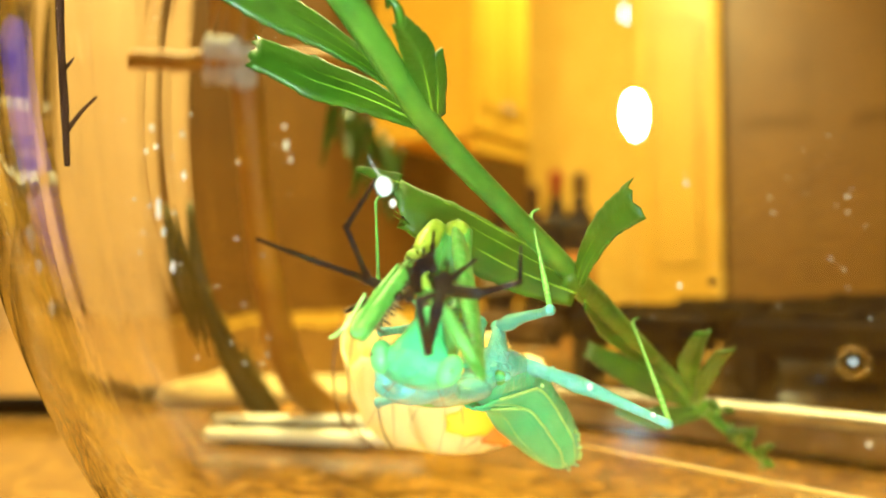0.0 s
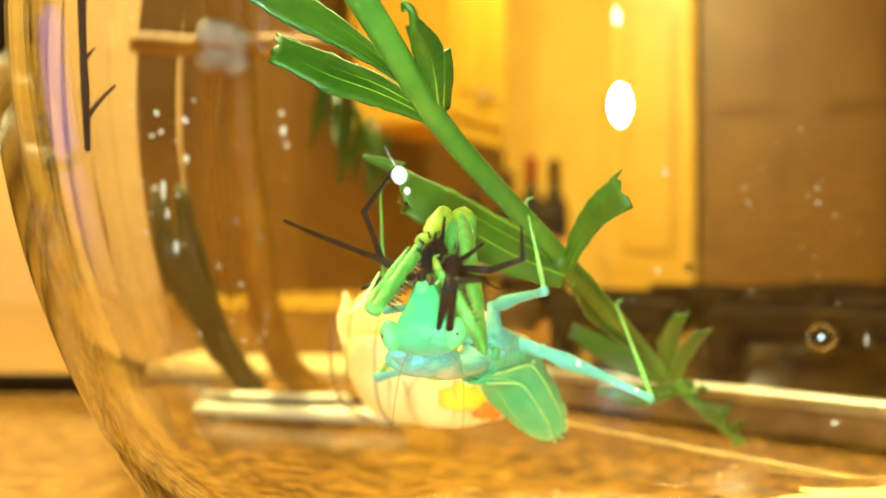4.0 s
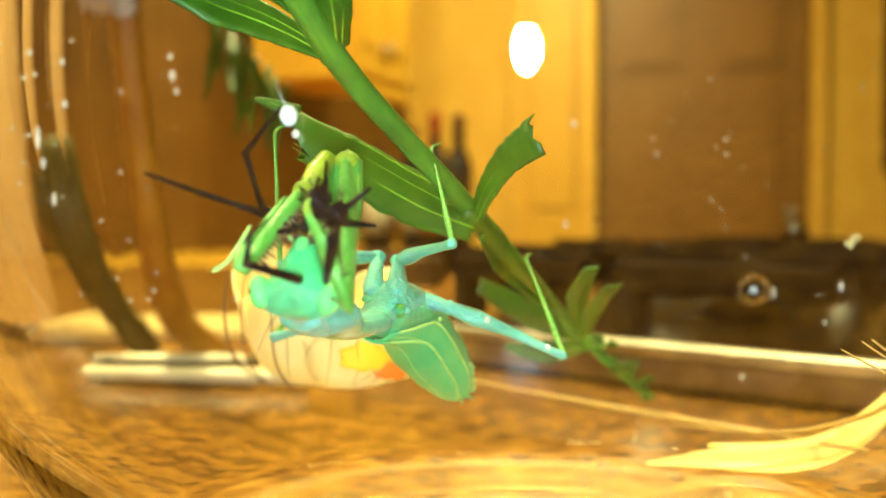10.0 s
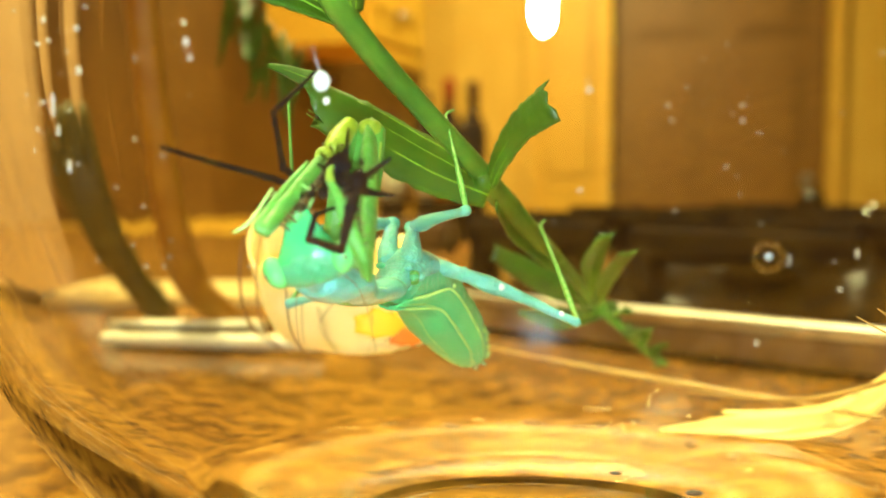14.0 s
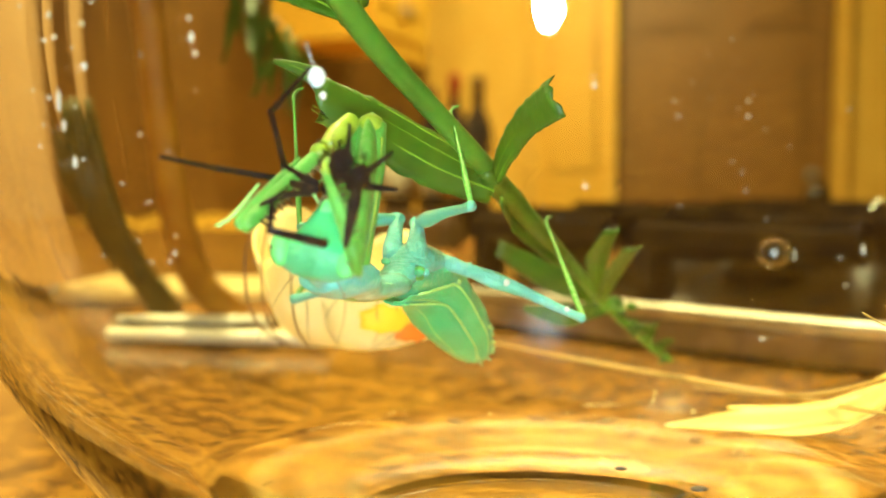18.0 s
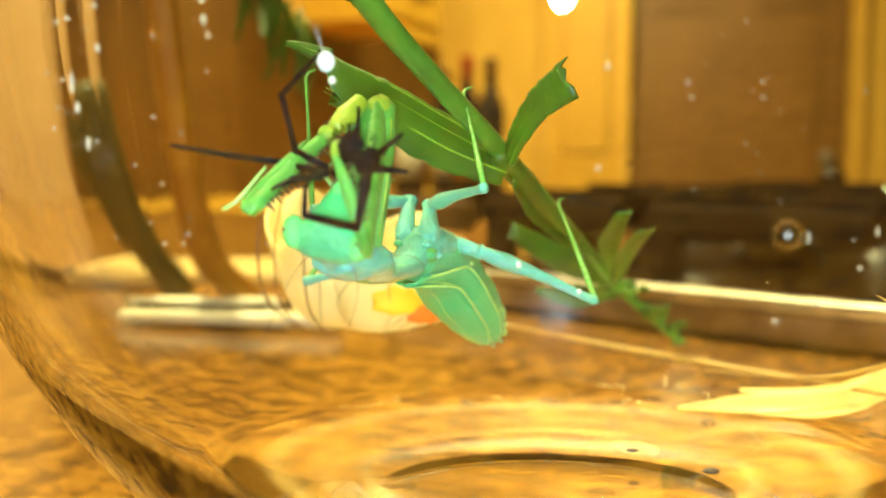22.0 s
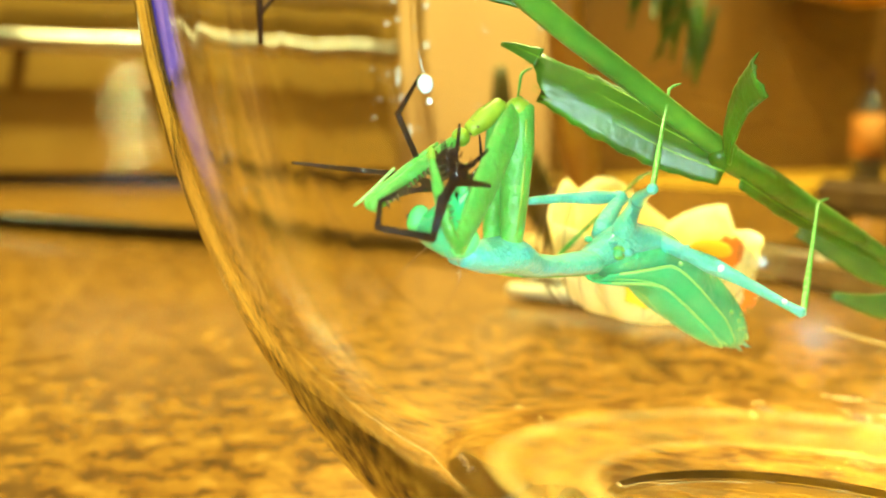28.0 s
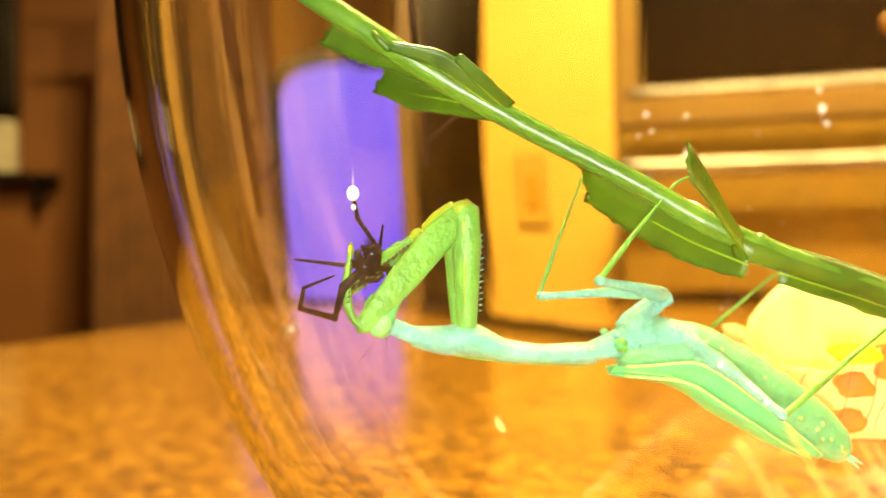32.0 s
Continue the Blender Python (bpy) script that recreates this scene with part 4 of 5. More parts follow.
def stick_jar():
    jar = link("glass_dish", lathe([(0, 0.0), (0.040, 0.0), (0.043, 0.001), (0.0445, 0.003), (0.045, 0.0052), (0.0445, 0.0060), (0.0435, 0.0052), (0.042, 0.0036), (0.040, 0.0030), (0, 0.0028)], 96, close=False), GLASS)
    jar.location = (-0.160, 0.278, 0.0004)
    jar.visible_shadow = False
    tagged(jar, "shallow clear glass dish with a thick base holding sticks", "dish")
    cage = thing("stick_perch", "tied bamboo stick perch standing in a glass dish", "perch")
    part("upright", tube([(-0.142, 0.268, 0.005), (-0.152, 0.250, 0.03), (-0.151, 0.228, 0.07), (-0.148, 0.205, 0.148)], [0.0075, 0.0078, 0.0078, 0.0075], 10), WOOD, cage)
    part("upright", tube([(-0.148, 0.205, 0.148), (-0.146, 0.195, 0.20), (-0.144, 0.19, 0.25)], [0.0070, 0.0068, 0.006], 10), WOOD, cage)
    part("cross_stick", tube([(-0.188, 0.188, 0.149), (-0.148, 0.200, 0.1485), (-0.105, 0.212, 0.148)], [0.0036, 0.0036, 0.0036], 10), WOOD, cage)
    bm = bmesh.new()
    rng = random.Random(3)
    for k in range(9):
        ball((-0.148 + rng.uniform(-0.006, 0.006), 0.201 + rng.uniform(-0.004, 0.004), 0.1475 + rng.uniform(-0.006, 0.006)), (0.006, 0.005, 0.005), rings=8, bm=bm)
    part("cotton_knot", finish(bm), COTTON, cage, "fluffy pale cotton knot")
    stalk = thing("dark_stalk", "dark green plant stalk standing in the glass dish", "plant")
    part("stalk", tube([(-0.176, 0.270, 0.005), (-0.188, 0.255, 0.040), (-0.196, 0.238, 0.070), (-0.200, 0.236, 0.099)], [0.0070, 0.0085, 0.0085, 0.003], 12), DARKLEAF, stalk)
    for k in range(12):
        rng = random.Random(k + 40)
        p = Vector((-0.115 + 0.0024 * k, 0.21 + 0.004 * (k % 3), 0.140 - 0.0022 * k))
        q = p + Vector((rng.uniform(-0.012, 0.02), rng.uniform(-0.02, 0.01), -0.022 - rng.uniform(0, 0.012)))
        lf = link("hanging_leaf", blade([tuple(p), tuple(p.lerp(q, 0.5)), tuple(q)], [0.0006, 0.0020, 0.0004], (1, 0.4 * (k % 3 - 1), 0.1), 0.0002, 0.3), LEAF)
        lf.parent = cage


# Added white rails stand in for bright reflected lines, placed to fit the view.
GLARE_WHITE = shader("reflected_white", (0.90, 0.84, 0.62), 0.25, dark=(0.85, 0.76, 0.5), scale=80)
rest = thing("glare_rails", "added white rails standing in for bright reflected lines by the dish", "utensil rest")
for a, b, r in (((-0.166, 0.205, 0.0050), (-0.086, 0.226, 0.0050), 0.0036), ((-0.186, 0.242, 0.0052), (-0.124, 0.258, 0.0052), 0.0034)):
    part("rail", tube([a, mid_point(a, b), b], [r, r, r], 10, 2), GLARE_WHITE, rest)
part("base", slab((0.06, 0.034, 0.0016), (-0.138, 0.232, 0.0012), 0.0004, turn=Matrix.Rotation(radians(14), 4, "Z")), DARK, rest)
BOARD = shader("pale_maple_board", (0.74, 0.55, 0.25), 0.35, dark=(0.62, 0.42, 0.16), scale=40, bump=0.1)
board = thing("chopping_board", "pale maple chopping board lying on the granite", "board")
part("slab", slab((0.17, 0.12, 0.010), (0, 0, 0.0055), 0.003), BOARD, board)
for x in (-0.076, 0.076):
    part("cleat", slab((0.014, 0.118, 0.0120), (x, 0, 0.0063), 0.002), BOARD, board)
board.matrix_world = pose(-0.205, 0.385, 0.0, 0, 0, 14)
DARKLEAF = shader("dark_stalk_green", (0.10, 0.085, 0.010), 0.5, scale=150, bump=0.3)
stick_jar()
twig = thing("dry_twig", "dark dry twig with a side shoot standing in the bowl", "twig")
part("branch", tube([(-0.0453, -0.0106, 0.1180), (-0.0466, -0.0094, 0.1075), (-0.0472, -0.0083, 0.1004), (-0.0474, -0.0075, 0.0945), (-0.0469, -0.0075, 0.0862)], [0.0005, 0.0006, 0.0005, 0.0006, 0.0004], 8), DARKTWIG, twig)
part("shoot", tube([(-0.0473, -0.0075, 0.0905), (-0.0480, -0.0034, 0.0940), (-0.0480, -0.0001, 0.0966)], [0.0004, 0.0003, 0.0002], 8), DARKTWIG, twig)
part("shoot", tube([(-0.0472, -0.0083, 0.0985), (-0.0476, -0.0067, 0.0998), (-0.0476, -0.0053, 0.1012)], [0.0003, 0.0003, 0.0001], 8), DARKTWIG, twig)

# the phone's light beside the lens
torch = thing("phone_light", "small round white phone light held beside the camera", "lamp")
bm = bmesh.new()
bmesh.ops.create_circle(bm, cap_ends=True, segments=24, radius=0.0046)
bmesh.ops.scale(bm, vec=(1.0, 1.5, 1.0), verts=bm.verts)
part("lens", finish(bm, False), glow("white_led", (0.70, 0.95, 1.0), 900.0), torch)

# ---- the mantis ----
mantis = thing("mantis", "bright green praying mantis hanging upside down, eating a spider", "mantis")
FRONT = []
VEIN0 = shader("edge_green", (0.30, 0.52, 0.16), 0.4, scale=500)
part("prothorax", tube([(0.0056, -0.0195, 0.0596), (0.0058, -0.0155, 0.0590), (0.006, -0.0118, 0.0590), (0.006, -0.0075, 0.0575), (0.006, -0.002, 0.0568), (0.0061, 0.0050, 0.0566)],
                       [0.0014, 0.0020, 0.0023, 0.0016, 0.0013, 0.0016], 16, flat=1.75, side=(1, 0, 0)), PALE, mantis)
for s in (-1, 1):
    part("tooth_row", spikes([(0.006 + s * 0.0020, -0.0160, 0.0592), (0.006 + s * 0.0018, 0.0030, 0.0568)], (s, 0, 0.1), 0.0003, 0.0001, 18), VEIN0, mantis)
part("pronotum_keel", tube([(0.0056, -0.0185, 0.0582), (0.006, -0.0118, 0.0568), (0.006, -0.005, 0.0558), (0.0061, 0.0045, 0.0551)], [0.0003, 0.0004, 0.0003, 0.0003], 8), SKIN, mantis)
part("metathorax", tube([(0.0061, 0.0040, 0.0566), (0.0063, 0.0085, 0.0578), (0.0068, 0.0130, 0.0590), (0.0074, 0.0190, 0.0580)], [0.0012, 0.0019, 0.0026, 0.0024], 16, flat=1.35, side=(1, 0, 0)), PALE, mantis)
ABD = [(0.0062, 0.0095, 0.0570), (0.0069, 0.0180, 0.0564), (0.0077, 0.0248, 0.0527), (0.0093, 0.0316, 0.0482), (0.0101, 0.0369, 0.0449), (0.0102, 0.0398, 0.0424), (0.0102, 0.0406, 0.0418)]
ARAD = [0.0028, 0.0044, 0.0049, 0.0044, 0.0033, 0.0021, 0.0010]


def ringed(points, radii, rings):
    """An abdomen with shallow steps between its segments."""
    line = spline(points, 10)
    rad = along(radii, len(line))
    for i in range(len(line)):
        rad[i] *= 1 - 0.05 * (((i / len(line)) * rings) % 1) ** 3
    return tube([tuple(v) for v in line], rad, 18, 1, flat=0.98, side=(1, 0, 0))


part("abdomen", ringed(ABD, ARAD, 7), BODY, mantis)
rng = random.Random(17)
for k in range(24):
    u = rng.uniform(0.20, 0.80)
    p, r = spline(ABD, 20)[int(u * 120)], float(np.interp(u * 6, range(7), ARAD))
    a = radians(rng.uniform(-38, 60))
    part("speck", ball(tuple(p + Vector((math.cos(a), -0.3 * math.sin(a), 0.95 * math.sin(a))) * r), (0.00035, 0.0003, 0.0003), rings=6), VEIN0, mantis, "small yellow speck")
part("cercus", tube([(0.0093, 0.0390, 0.0424), (0.0097, 0.0414, 0.0409), (0.0103, 0.0427, 0.0397)], [0.0003, 0.0003, 0.0001], 8), PALE, mantis)
part("cercus", tube([(0.0103, 0.0390, 0.0427), (0.0111, 0.0411, 0.0414), (0.0119, 0.0421, 0.0407)], [0.0003, 0.0003, 0.0001], 8), PALE, mantis)
WING = shader("wing_green", (0.06, 0.50, 0.22), 0.36, dark=(0.015, 0.33, 0.11), scale=300, amount=0.9, bump=0.45, subsurface=0.25, coat=0.15)
wt = WING.node_tree
cells = wt.nodes.new("ShaderNodeTexVoronoi")
cells.feature = "DISTANCE_TO_EDGE"
cells.inputs["Scale"].default_value = 1500
edge = wt.nodes.new("ShaderNodeMapRange")
edge.inputs["From Max"].default_value = 0.12
net = wt.nodes.new("ShaderNodeBump")
net.inputs["Strength"].default_value = 0.5
net.inputs["Distance"].default_value = 0.0002
net.invert = True
wt.links.new([n for n in wt.nodes if n.type == "TEX_COORD"][0].outputs["Object"], cells.inputs["Vector"])
wt.links.new(cells.outputs["Distance"], edge.inputs["Value"])
wt.links.new(edge.outputs[0], net.inputs["Height"])
wt.links.new(net.outputs[0], wt.nodes["Principled BSDF"].inputs["Normal"])
VEIN = shader("wing_vein", (0.30, 0.60, 0.17), 0.4, scale=500)
WPTS, WRAD = [(0.0058, 0.0078, 0.0568)] + ABD[1:5] + [(0.0101, 0.0382, 0.0438)], [0.0026, 0.0044, 0.0049, 0.0044, 0.0034, 0.0028]
for nm, a0, a1, lift in (("wing_cover", [-95, -100, -105, -105, -98, -92], [-40, -12, -14, -24, -46, -70], 0.0002),
                         ("wing_cover", [-130, -200, -214, -205, -165, -118], [-70, -50, -48, -56, -78, -104], 0.0005)):
    w = part(nm, shell(WPTS, WRAD, a0, a1, lift, 1.02), WING, mantis)
    mid = [q - f for q, f in zip(a1, (14, 40, 44, 40, 22, 6))]
    for shift in (0.0, 0.52):
        tow = [m + (e - m) * 2 * shift * 0.95 for m, e in zip(mid, a1)]
        line = []
        for i, c in enumerate(spline(WPTS, 6)):
            n = len(WPTS) * 6 - 5
            a, r = radians(along(tow, n)[i]), along(WRAD, n)[i] + lift + 0.0001
            ln = spline(WPTS, 6)
            d = (ln[min(i + 1, n - 1)] - ln[max(i - 1, 0)]).normalized()
            x = (Vector((1, 0, 0)) - d * d.x).normalized()
            y = d.cross(x)
            y = -y if y.z < 0 else y
            line.append(c + (x * math.cos(a) * 1.02 + y * math.sin(a)) * r)
        part("vein", tube([tuple(v) for v in line[1:-3]], [0.00022, 0.0002, 0.0001] if shift else [0.0001, 0.00013, 0.0001], 6, 1), VEIN, w, "pale yellow-green vein")

# forelegs: near (a) and far (b)
YELLOW = shader("foreleg_base", (0.24, 0.32, 0.018), 0.35, dark=(0.11, 0.22, 0.016), scale=900, bump=0.15, subsurface=0.15)
THORN = shader("thorn", (0.05, 0.035, 0.012), 0.35, scale=900)
hipA, kneeA, tipA = (0.0074, -0.0126, 0.0600), (0.0082, -0.0126, 0.0764), (0.0120, -0.0272, 0.0614)
hipB, kneeB, tipB = (0.0046, -0.0128, 0.0600), (0.0062, -0.0140, 0.0762), (0.0002, -0.0282, 0.0650)


def mid(a, b, u, off=(0, 0, 0)):
    return tuple(x + (y - x) * u + o for x, y, o in zip(a, b, off))


def front(name, bm, material, parent=mantis, label="", group="c"):
    ob = part(name, bm, material, parent, label)
    if parent is mantis:
        FRONT.append((ob, group))
    return ob


cA = front("coxa", tube([hipA, mid(hipA, kneeA, 0.3), mid(hipA, kneeA, 0.7), kneeA], [0.0013, 0.0016, 0.0020, 0.0017], 14, flat=1.0, side=(0, 1, 0)), SKIN)
for s in (-1, 1):
    front("keel", tube([mid(hipA, kneeA, 0.1, (s * 0.0011, -0.0006, 0)), mid(hipA, kneeA, 0.5, (s * 0.0016, -0.0006, 0)), mid(hipA, kneeA, 0.9, (s * 0.0016, -0.0007, 0))], [0.00015, 0.0002, 0.00015], 6), YELLOW, cA, "pale yellow edge ridge")
front("spine_row", spikes([mid(hipA, kneeA, 0.15, (0, 0.0017, 0)), mid(hipA, kneeA, 0.8, (0, 0.0019, 0))], (0, 1, 0.2), 0.0004, 0.00012, 14), PALE, cA)
front("trochanter", ball(mid(kneeA, tipA, 0.03, (0, 0, 0.0002)), (0.0014, 0.0016, 0.0012)), YELLOW)
fA = front("femur", tube([mid(kneeA, tipA, 0.0), mid(kneeA, tipA, 0.25, (0, 0, 0.0002)), mid(kneeA, tipA, 0.6, (0, 0, 0.0001)), tipA], [0.0013, 0.0021, 0.0020, 0.0011], 14, flat=0.42, side=(1, 0, 0)), SKIN, group="a")
front("spine_row", spikes([mid(kneeA, tipA, 0.3, (-0.0006, -0.0012, -0.0010)), mid(kneeA, tipA, 0.95, (-0.0006, -0.0008, -0.0008))], (-0.3, -0.8, 0.4), 0.0007, 0.00014, 10), THORN, fA)
tA0, tA1 = (0.0118, -0.0286, 0.0636), (0.0088, -0.0280, 0.0706)
tiA = front("tibia", tube([tipA, tA0, mid(tA0, tA1, 0.5, (0.0003, -0.0004, 0)), tA1], [0.0006, 0.0007, 0.00075, 0.0004], 12, flat=0.8, side=(0, 1, 0)), SKIN, group="a")
front("spine_row", spikes([mid(tA0, tA1, 0.1, (0.0008, -0.0003, 0)), mid(tA0, tA1, 0.9, (0.0006, 0, 0))], (1, 0.2, 0.4), 0.0007, 0.00014, 10), THORN, tiA)
front("claw", tube([tA1, mid(tA1, tA0, -0.12, (0.0003, 0, 0.0002)), mid(tA1, tA0, -0.2, (0.0010, 0, 0))], [0.0005, 0.0003, 0.0001], 8), YELLOW, tiA, "dark-tipped hooked claw")
front("coxa", tube([hipB, mid(hipB, kneeB, 0.3), mid(hipB, kneeB, 0.7), kneeB], [0.0010, 0.0012, 0.0013, 0.0011], 14, flat=1.2, side=(0, 1, 0)), SKIN)
front("trochanter", tube([mid(kneeB, tipB, -0.02), mid(kneeB, tipB, 0.12), mid(kneeB, tipB, 0.24)], [0.0011, 0.0013, 0.0009], 12), YELLOW, label="yellow-green joint with dark dots", group="b")
front("trochanter", ball(mid(kneeB, tipB, 0.31), (0.0011, 0.0011, 0.0011)), YELLOW, group="b")
for k in range(7):
    rng = random.Random(80 + k)
    front("speck", ball(mid(kneeB, tipB, rng.uniform(0.02, 0.30), (rng.uniform(-0.0006, 0.0010), -0.0011, rng.uniform(-0.0006, 0.0008))), (0.00016, 0.00016, 0.00016), rings=6), THORN, label="tiny dark speck", group="b")
fB = front("femur", tube([mid(kneeB, tipB, 0.36), mid(kneeB, tipB, 0.55), mid(kneeB, tipB, 0.8), tipB], [0.0008, 0.0010, 0.0010, 0.0008], 14, flat=0.9, side=(1, 0, 0)), SKIN, group="b")
front("spine_row", spikes([mid(kneeB, tipB, 0.36, (0.0009, -0.0005, -0.0004)), mid(kneeB, tipB, 0.92, (0.0009, -0.0005, -0.0004))], (0.9, -0.25, -0.4), 0.0009, 0.00024, 16, 0.3), THORN, fB)
tiB = front("tibia", tube([tipB, mid(kneeB, tipB, 0.98, (-0.0006, 0, 0.0006)), mid(kneeB, tipB, 0.7, (-0.0006, -0.0003, 0.0008)), mid(kneeB, tipB, 0.45, (-0.0005, -0.0004, 0.0009))], [0.0006, 0.0005, 0.00045, 0.0002], 10), SKIN, group="b")
front("tarsus", tube([mid(kneeB, tipB, 0.75, (-0.0014, -0.0003, 0.0014)), mid(kneeB, tipB, 0.98, (-0.0013, 0, 0.0010)), (-0.0022, -0.0283, 0.0652), (-0.0029, -0.0280, 0.0650)], [0.00016, 0.0002, 0.0002, 0.0001], 8), VEIN, tiB, "pale thin foot")

# knobbly plates where the walking legs join
rng = random.Random(29)
for k in range(22):
    a = rng.uniform(0, 2 * math.pi)
    p = (0.0063 + 0.0026 * math.cos(a), rng.uniform(0.0055, 0.0200), 0.0578 + 0.0021 * math.sin(a))
    r = rng.uniform(0.0005, 0.0011)
    part("plate", ball(p, (r, r * 1.2, r * 0.8), Matrix.Rotation(rng.uniform(0, 3), 4, "Z"), rings=8), (PALE, BODY, SKIN)[k % 3], mantis)

# walking legs
def leg(points, radii, foot=None):
    names = ("coxa", "femur", "tibia")
    for k, (a, b) in enumerate(zip(points, points[1:])):
        r0, r1 = radii[k]
        bulge = mid(a, b, 0.5, (0, 0, 0.0002))
        part(names[k], tube([a, mid(a, b, 0.22, (0, 0, 0.0001)), bulge, mid(a, b, 0.85), b], [r0 * 0.9, r0 * (1.25 if k == 1 else 1.1), (r0 + r1) / 2, r1 * 0.95, r1 * 1.2], 12), PALE if k < 2 else SKIN, mantis)
    end = points[-1]
    back = points[-2]
    part("tarsus", tube([end, mid(back, end, 1.04, (0.0004, 0.0003, 0)), mid(back, end, 1.06, (0.0012, 0.0008, 0.0001))], [0.00022, 0.0002, 0.0001], 6), SKIN, mantis)


leg([(0.0080, 0.0100, 0.0596), (0.0066, 0.0160, 0.0640), (0.0172, 0.0022, 0.0668), (0.0115, 0.0152, 0.0792)], [(0.0015, 0.0010), (0.0009, 0.0006), (0.00040, 0.0002)])
leg([(0.0046, 0.0100, 0.0596), (0.0034, 0.0169, 0.0645), (-0.0048, 0.0010, 0.0640), (-0.0088, 0.0092, 0.0812)], [(0.0013, 0.0010), (0.0008, 0.00055), (0.00036, 0.0002)])
leg([(0.0088, 0.0175, 0.0585), (0.0136, 0.0176, 0.0575), (0.0291, 0.0204, 0.0509), (0.0203, 0.0450, 0.0632)], [(0.0012, 0.0010), (0.0010, 0.0006), (0.00045, 0.00022)])
leg([(0.0045, 0.0175, 0.0580), (0.0000, 0.0190, 0.0560), (-0.0159, 0.0259, 0.0517), (-0.0080, 0.0400, 0.0660)], [(0.0012, 0.0009), (0.0008, 0.0007), (0.0004, 0.00022)])

# head: built facing the prey, mouth upward
HEAD = (0.0062, -0.0235, 0.0633)
head_turn = Matrix.Rotation(radians(-16), 4, "Y")
bm = bmesh.new()
rows = []
for z, wx, wy, dy in ((0.0037, 0.0004, 0.0004, 0.0), (0.0034, 0.0009, 0.0007, 0), (0.0026, 0.0013, 0.0010, 0), (0.0014, 0.0018, 0.0013, 0), (0.0, 0.0026, 0.0015, 0),
                      (-0.0012, 0.0032, 0.0016, 0.0002), (-0.0021, 0.0033, 0.0014, 0.0004), (-0.0027, 0.0024, 0.0010, 0.0006), (-0.0030, 0.0010, 0.0005, 0.0007)):
    rows.append([bm.verts.new((wx * math.cos(a) * (1 - 0.12 * math.sin(a) ** 2), dy + wy * math.sin(a), z)) for a in (2 * math.pi * k / 20 for k in range(20))])
for p, q in zip(rows, rows[1:]):
    for k in range(20):
        bm.faces.new((p[k], p[(k + 1) % 20], q[(k + 1) % 20], q[k]))
bm.faces.new(rows[0])
bm.faces.new(rows[-1][::-1])
bmesh.ops.transform(bm, matrix=Matrix.Translation(HEAD) @ head_turn @ Matrix.Scale(1.2, 4), verts=bm.verts)
FACE = shader("face_green", (0.04, 0.45, 0.18), 0.24, dark=(0.025, 0.36, 0.09), scale=300, amount=0.9, bump=0.2, subsurface=0.3, coat=0.6)
finish(bm)
back = Matrix.Translation(HEAD) @ head_turn
bmesh.ops.subdivide_edges(bm, edges=bm.edges[:], cuts=2, use_grid_fill=True, smooth=0.6)
for f in bm.faces:
    f.smooth = True
    local = back.inverted() @ f.calc_center_median()
    f.material_index = 1 if local.z < -0.0004 - 0.25 * abs(local.x) else 0
head = part("head", bm, (FACE, BODY), mantis)


def on_head(x, y, z):
    return tuple(Matrix.Translation(HEAD) @ head_turn @ (Vector((x, y, z)) * 1.2))


EYE = shader("eye_green", (0.10, 0.50, 0.16), 0.2, dark=(0.08, 0.42, 0.12), scale=900, coat=0.4)
for s in (-1, 1):
    eye = part("compound_eye", ball(on_head(s * 0.0031, -0.0002, -0.0012), (0.0012, 0.0014, 0.0018), head_turn @ Matrix.Rotation(radians(s * 18), 4, "Y")), EYE, head)
    part("pupil_spot", ball(on_head(s * 0.0036, -0.0012, -0.0014), (0.00018, 0.0002, 0.00022)), THORN, eye, "tiny dark eye spot")
    part("antenna", tube([on_head(s * 0.0012, 0.0012, -0.0018), on_head(s * 0.0030, 0.0020, -0.0044), on_head(s * 0.0034, 0.0010, -0.0100), on_head(s * 0.0030, -0.001, -0.0150)], [0.00006, 0.00004, 0.00003, 0.00001], 6), FIBRE, head, "hair-thin antenna")
    part("mandible", ball(on_head(s * 0.0006, -0.0003, 0.0036), (0.0005, 0.0006, 0.0007)), THORN, head, "black mouthpart")
    part("palp", tube([on_head(s * 0.0011, 0, 0.0034), on_head(s * 0.0019, -0.0004, 0.0044), on_head(s * 0.0012, -0.0006, 0.0054)], [0.0002, 0.0002, 0.0001], 6), VEIN, head)
part("labrum", ball(on_head(0, -0.0008, 0.0030), (0.0008, 0.0005, 0.0009)), EYE, head)
part("neck", tube([(0.0058, -0.0175, 0.0592), (0.0058, -0.0200, 0.0600), (0.0060, -0.0228, 0.0612)], [0.0014, 0.0012, 0.0012], 12), PALE, mantis)

# ---- the spider in its claws ----
spider = thing("spider", "glossy black spider held and half eaten in the claws", "spider")
part("cephalothorax", ball((0.0120, -0.0264, 0.0690), (0.0009, 0.0012, 0.0013)), BLACK, spider)
part("abdomen", ball((0.0092, -0.0252, 0.0700), (0.0012, 0.0013, 0.0019), Matrix.Rotation(radians(25), 4, "Y")), BLACK, spider)
part("eye_cluster", ball((0.0117, -0.0277, 0.0695), (0.0005, 0.0004, 0.0004)), BLACK, spider)
for k in range(7):
    rng = random.Random(60 + k)
    part("shred", ball((0.0072 + rng.uniform(0, 0.0042), -0.0266 + rng.uniform(-0.001, 0.001), 0.0675 + rng.uniform(-0.001, 0.0032)), (rng.uniform(0.0003, 0.0007), 0.0005, rng.uniform(0.0003, 0.0008)), Matrix.Rotation(rng.uniform(0, 3), 4, "Y")), BLACK, spider)
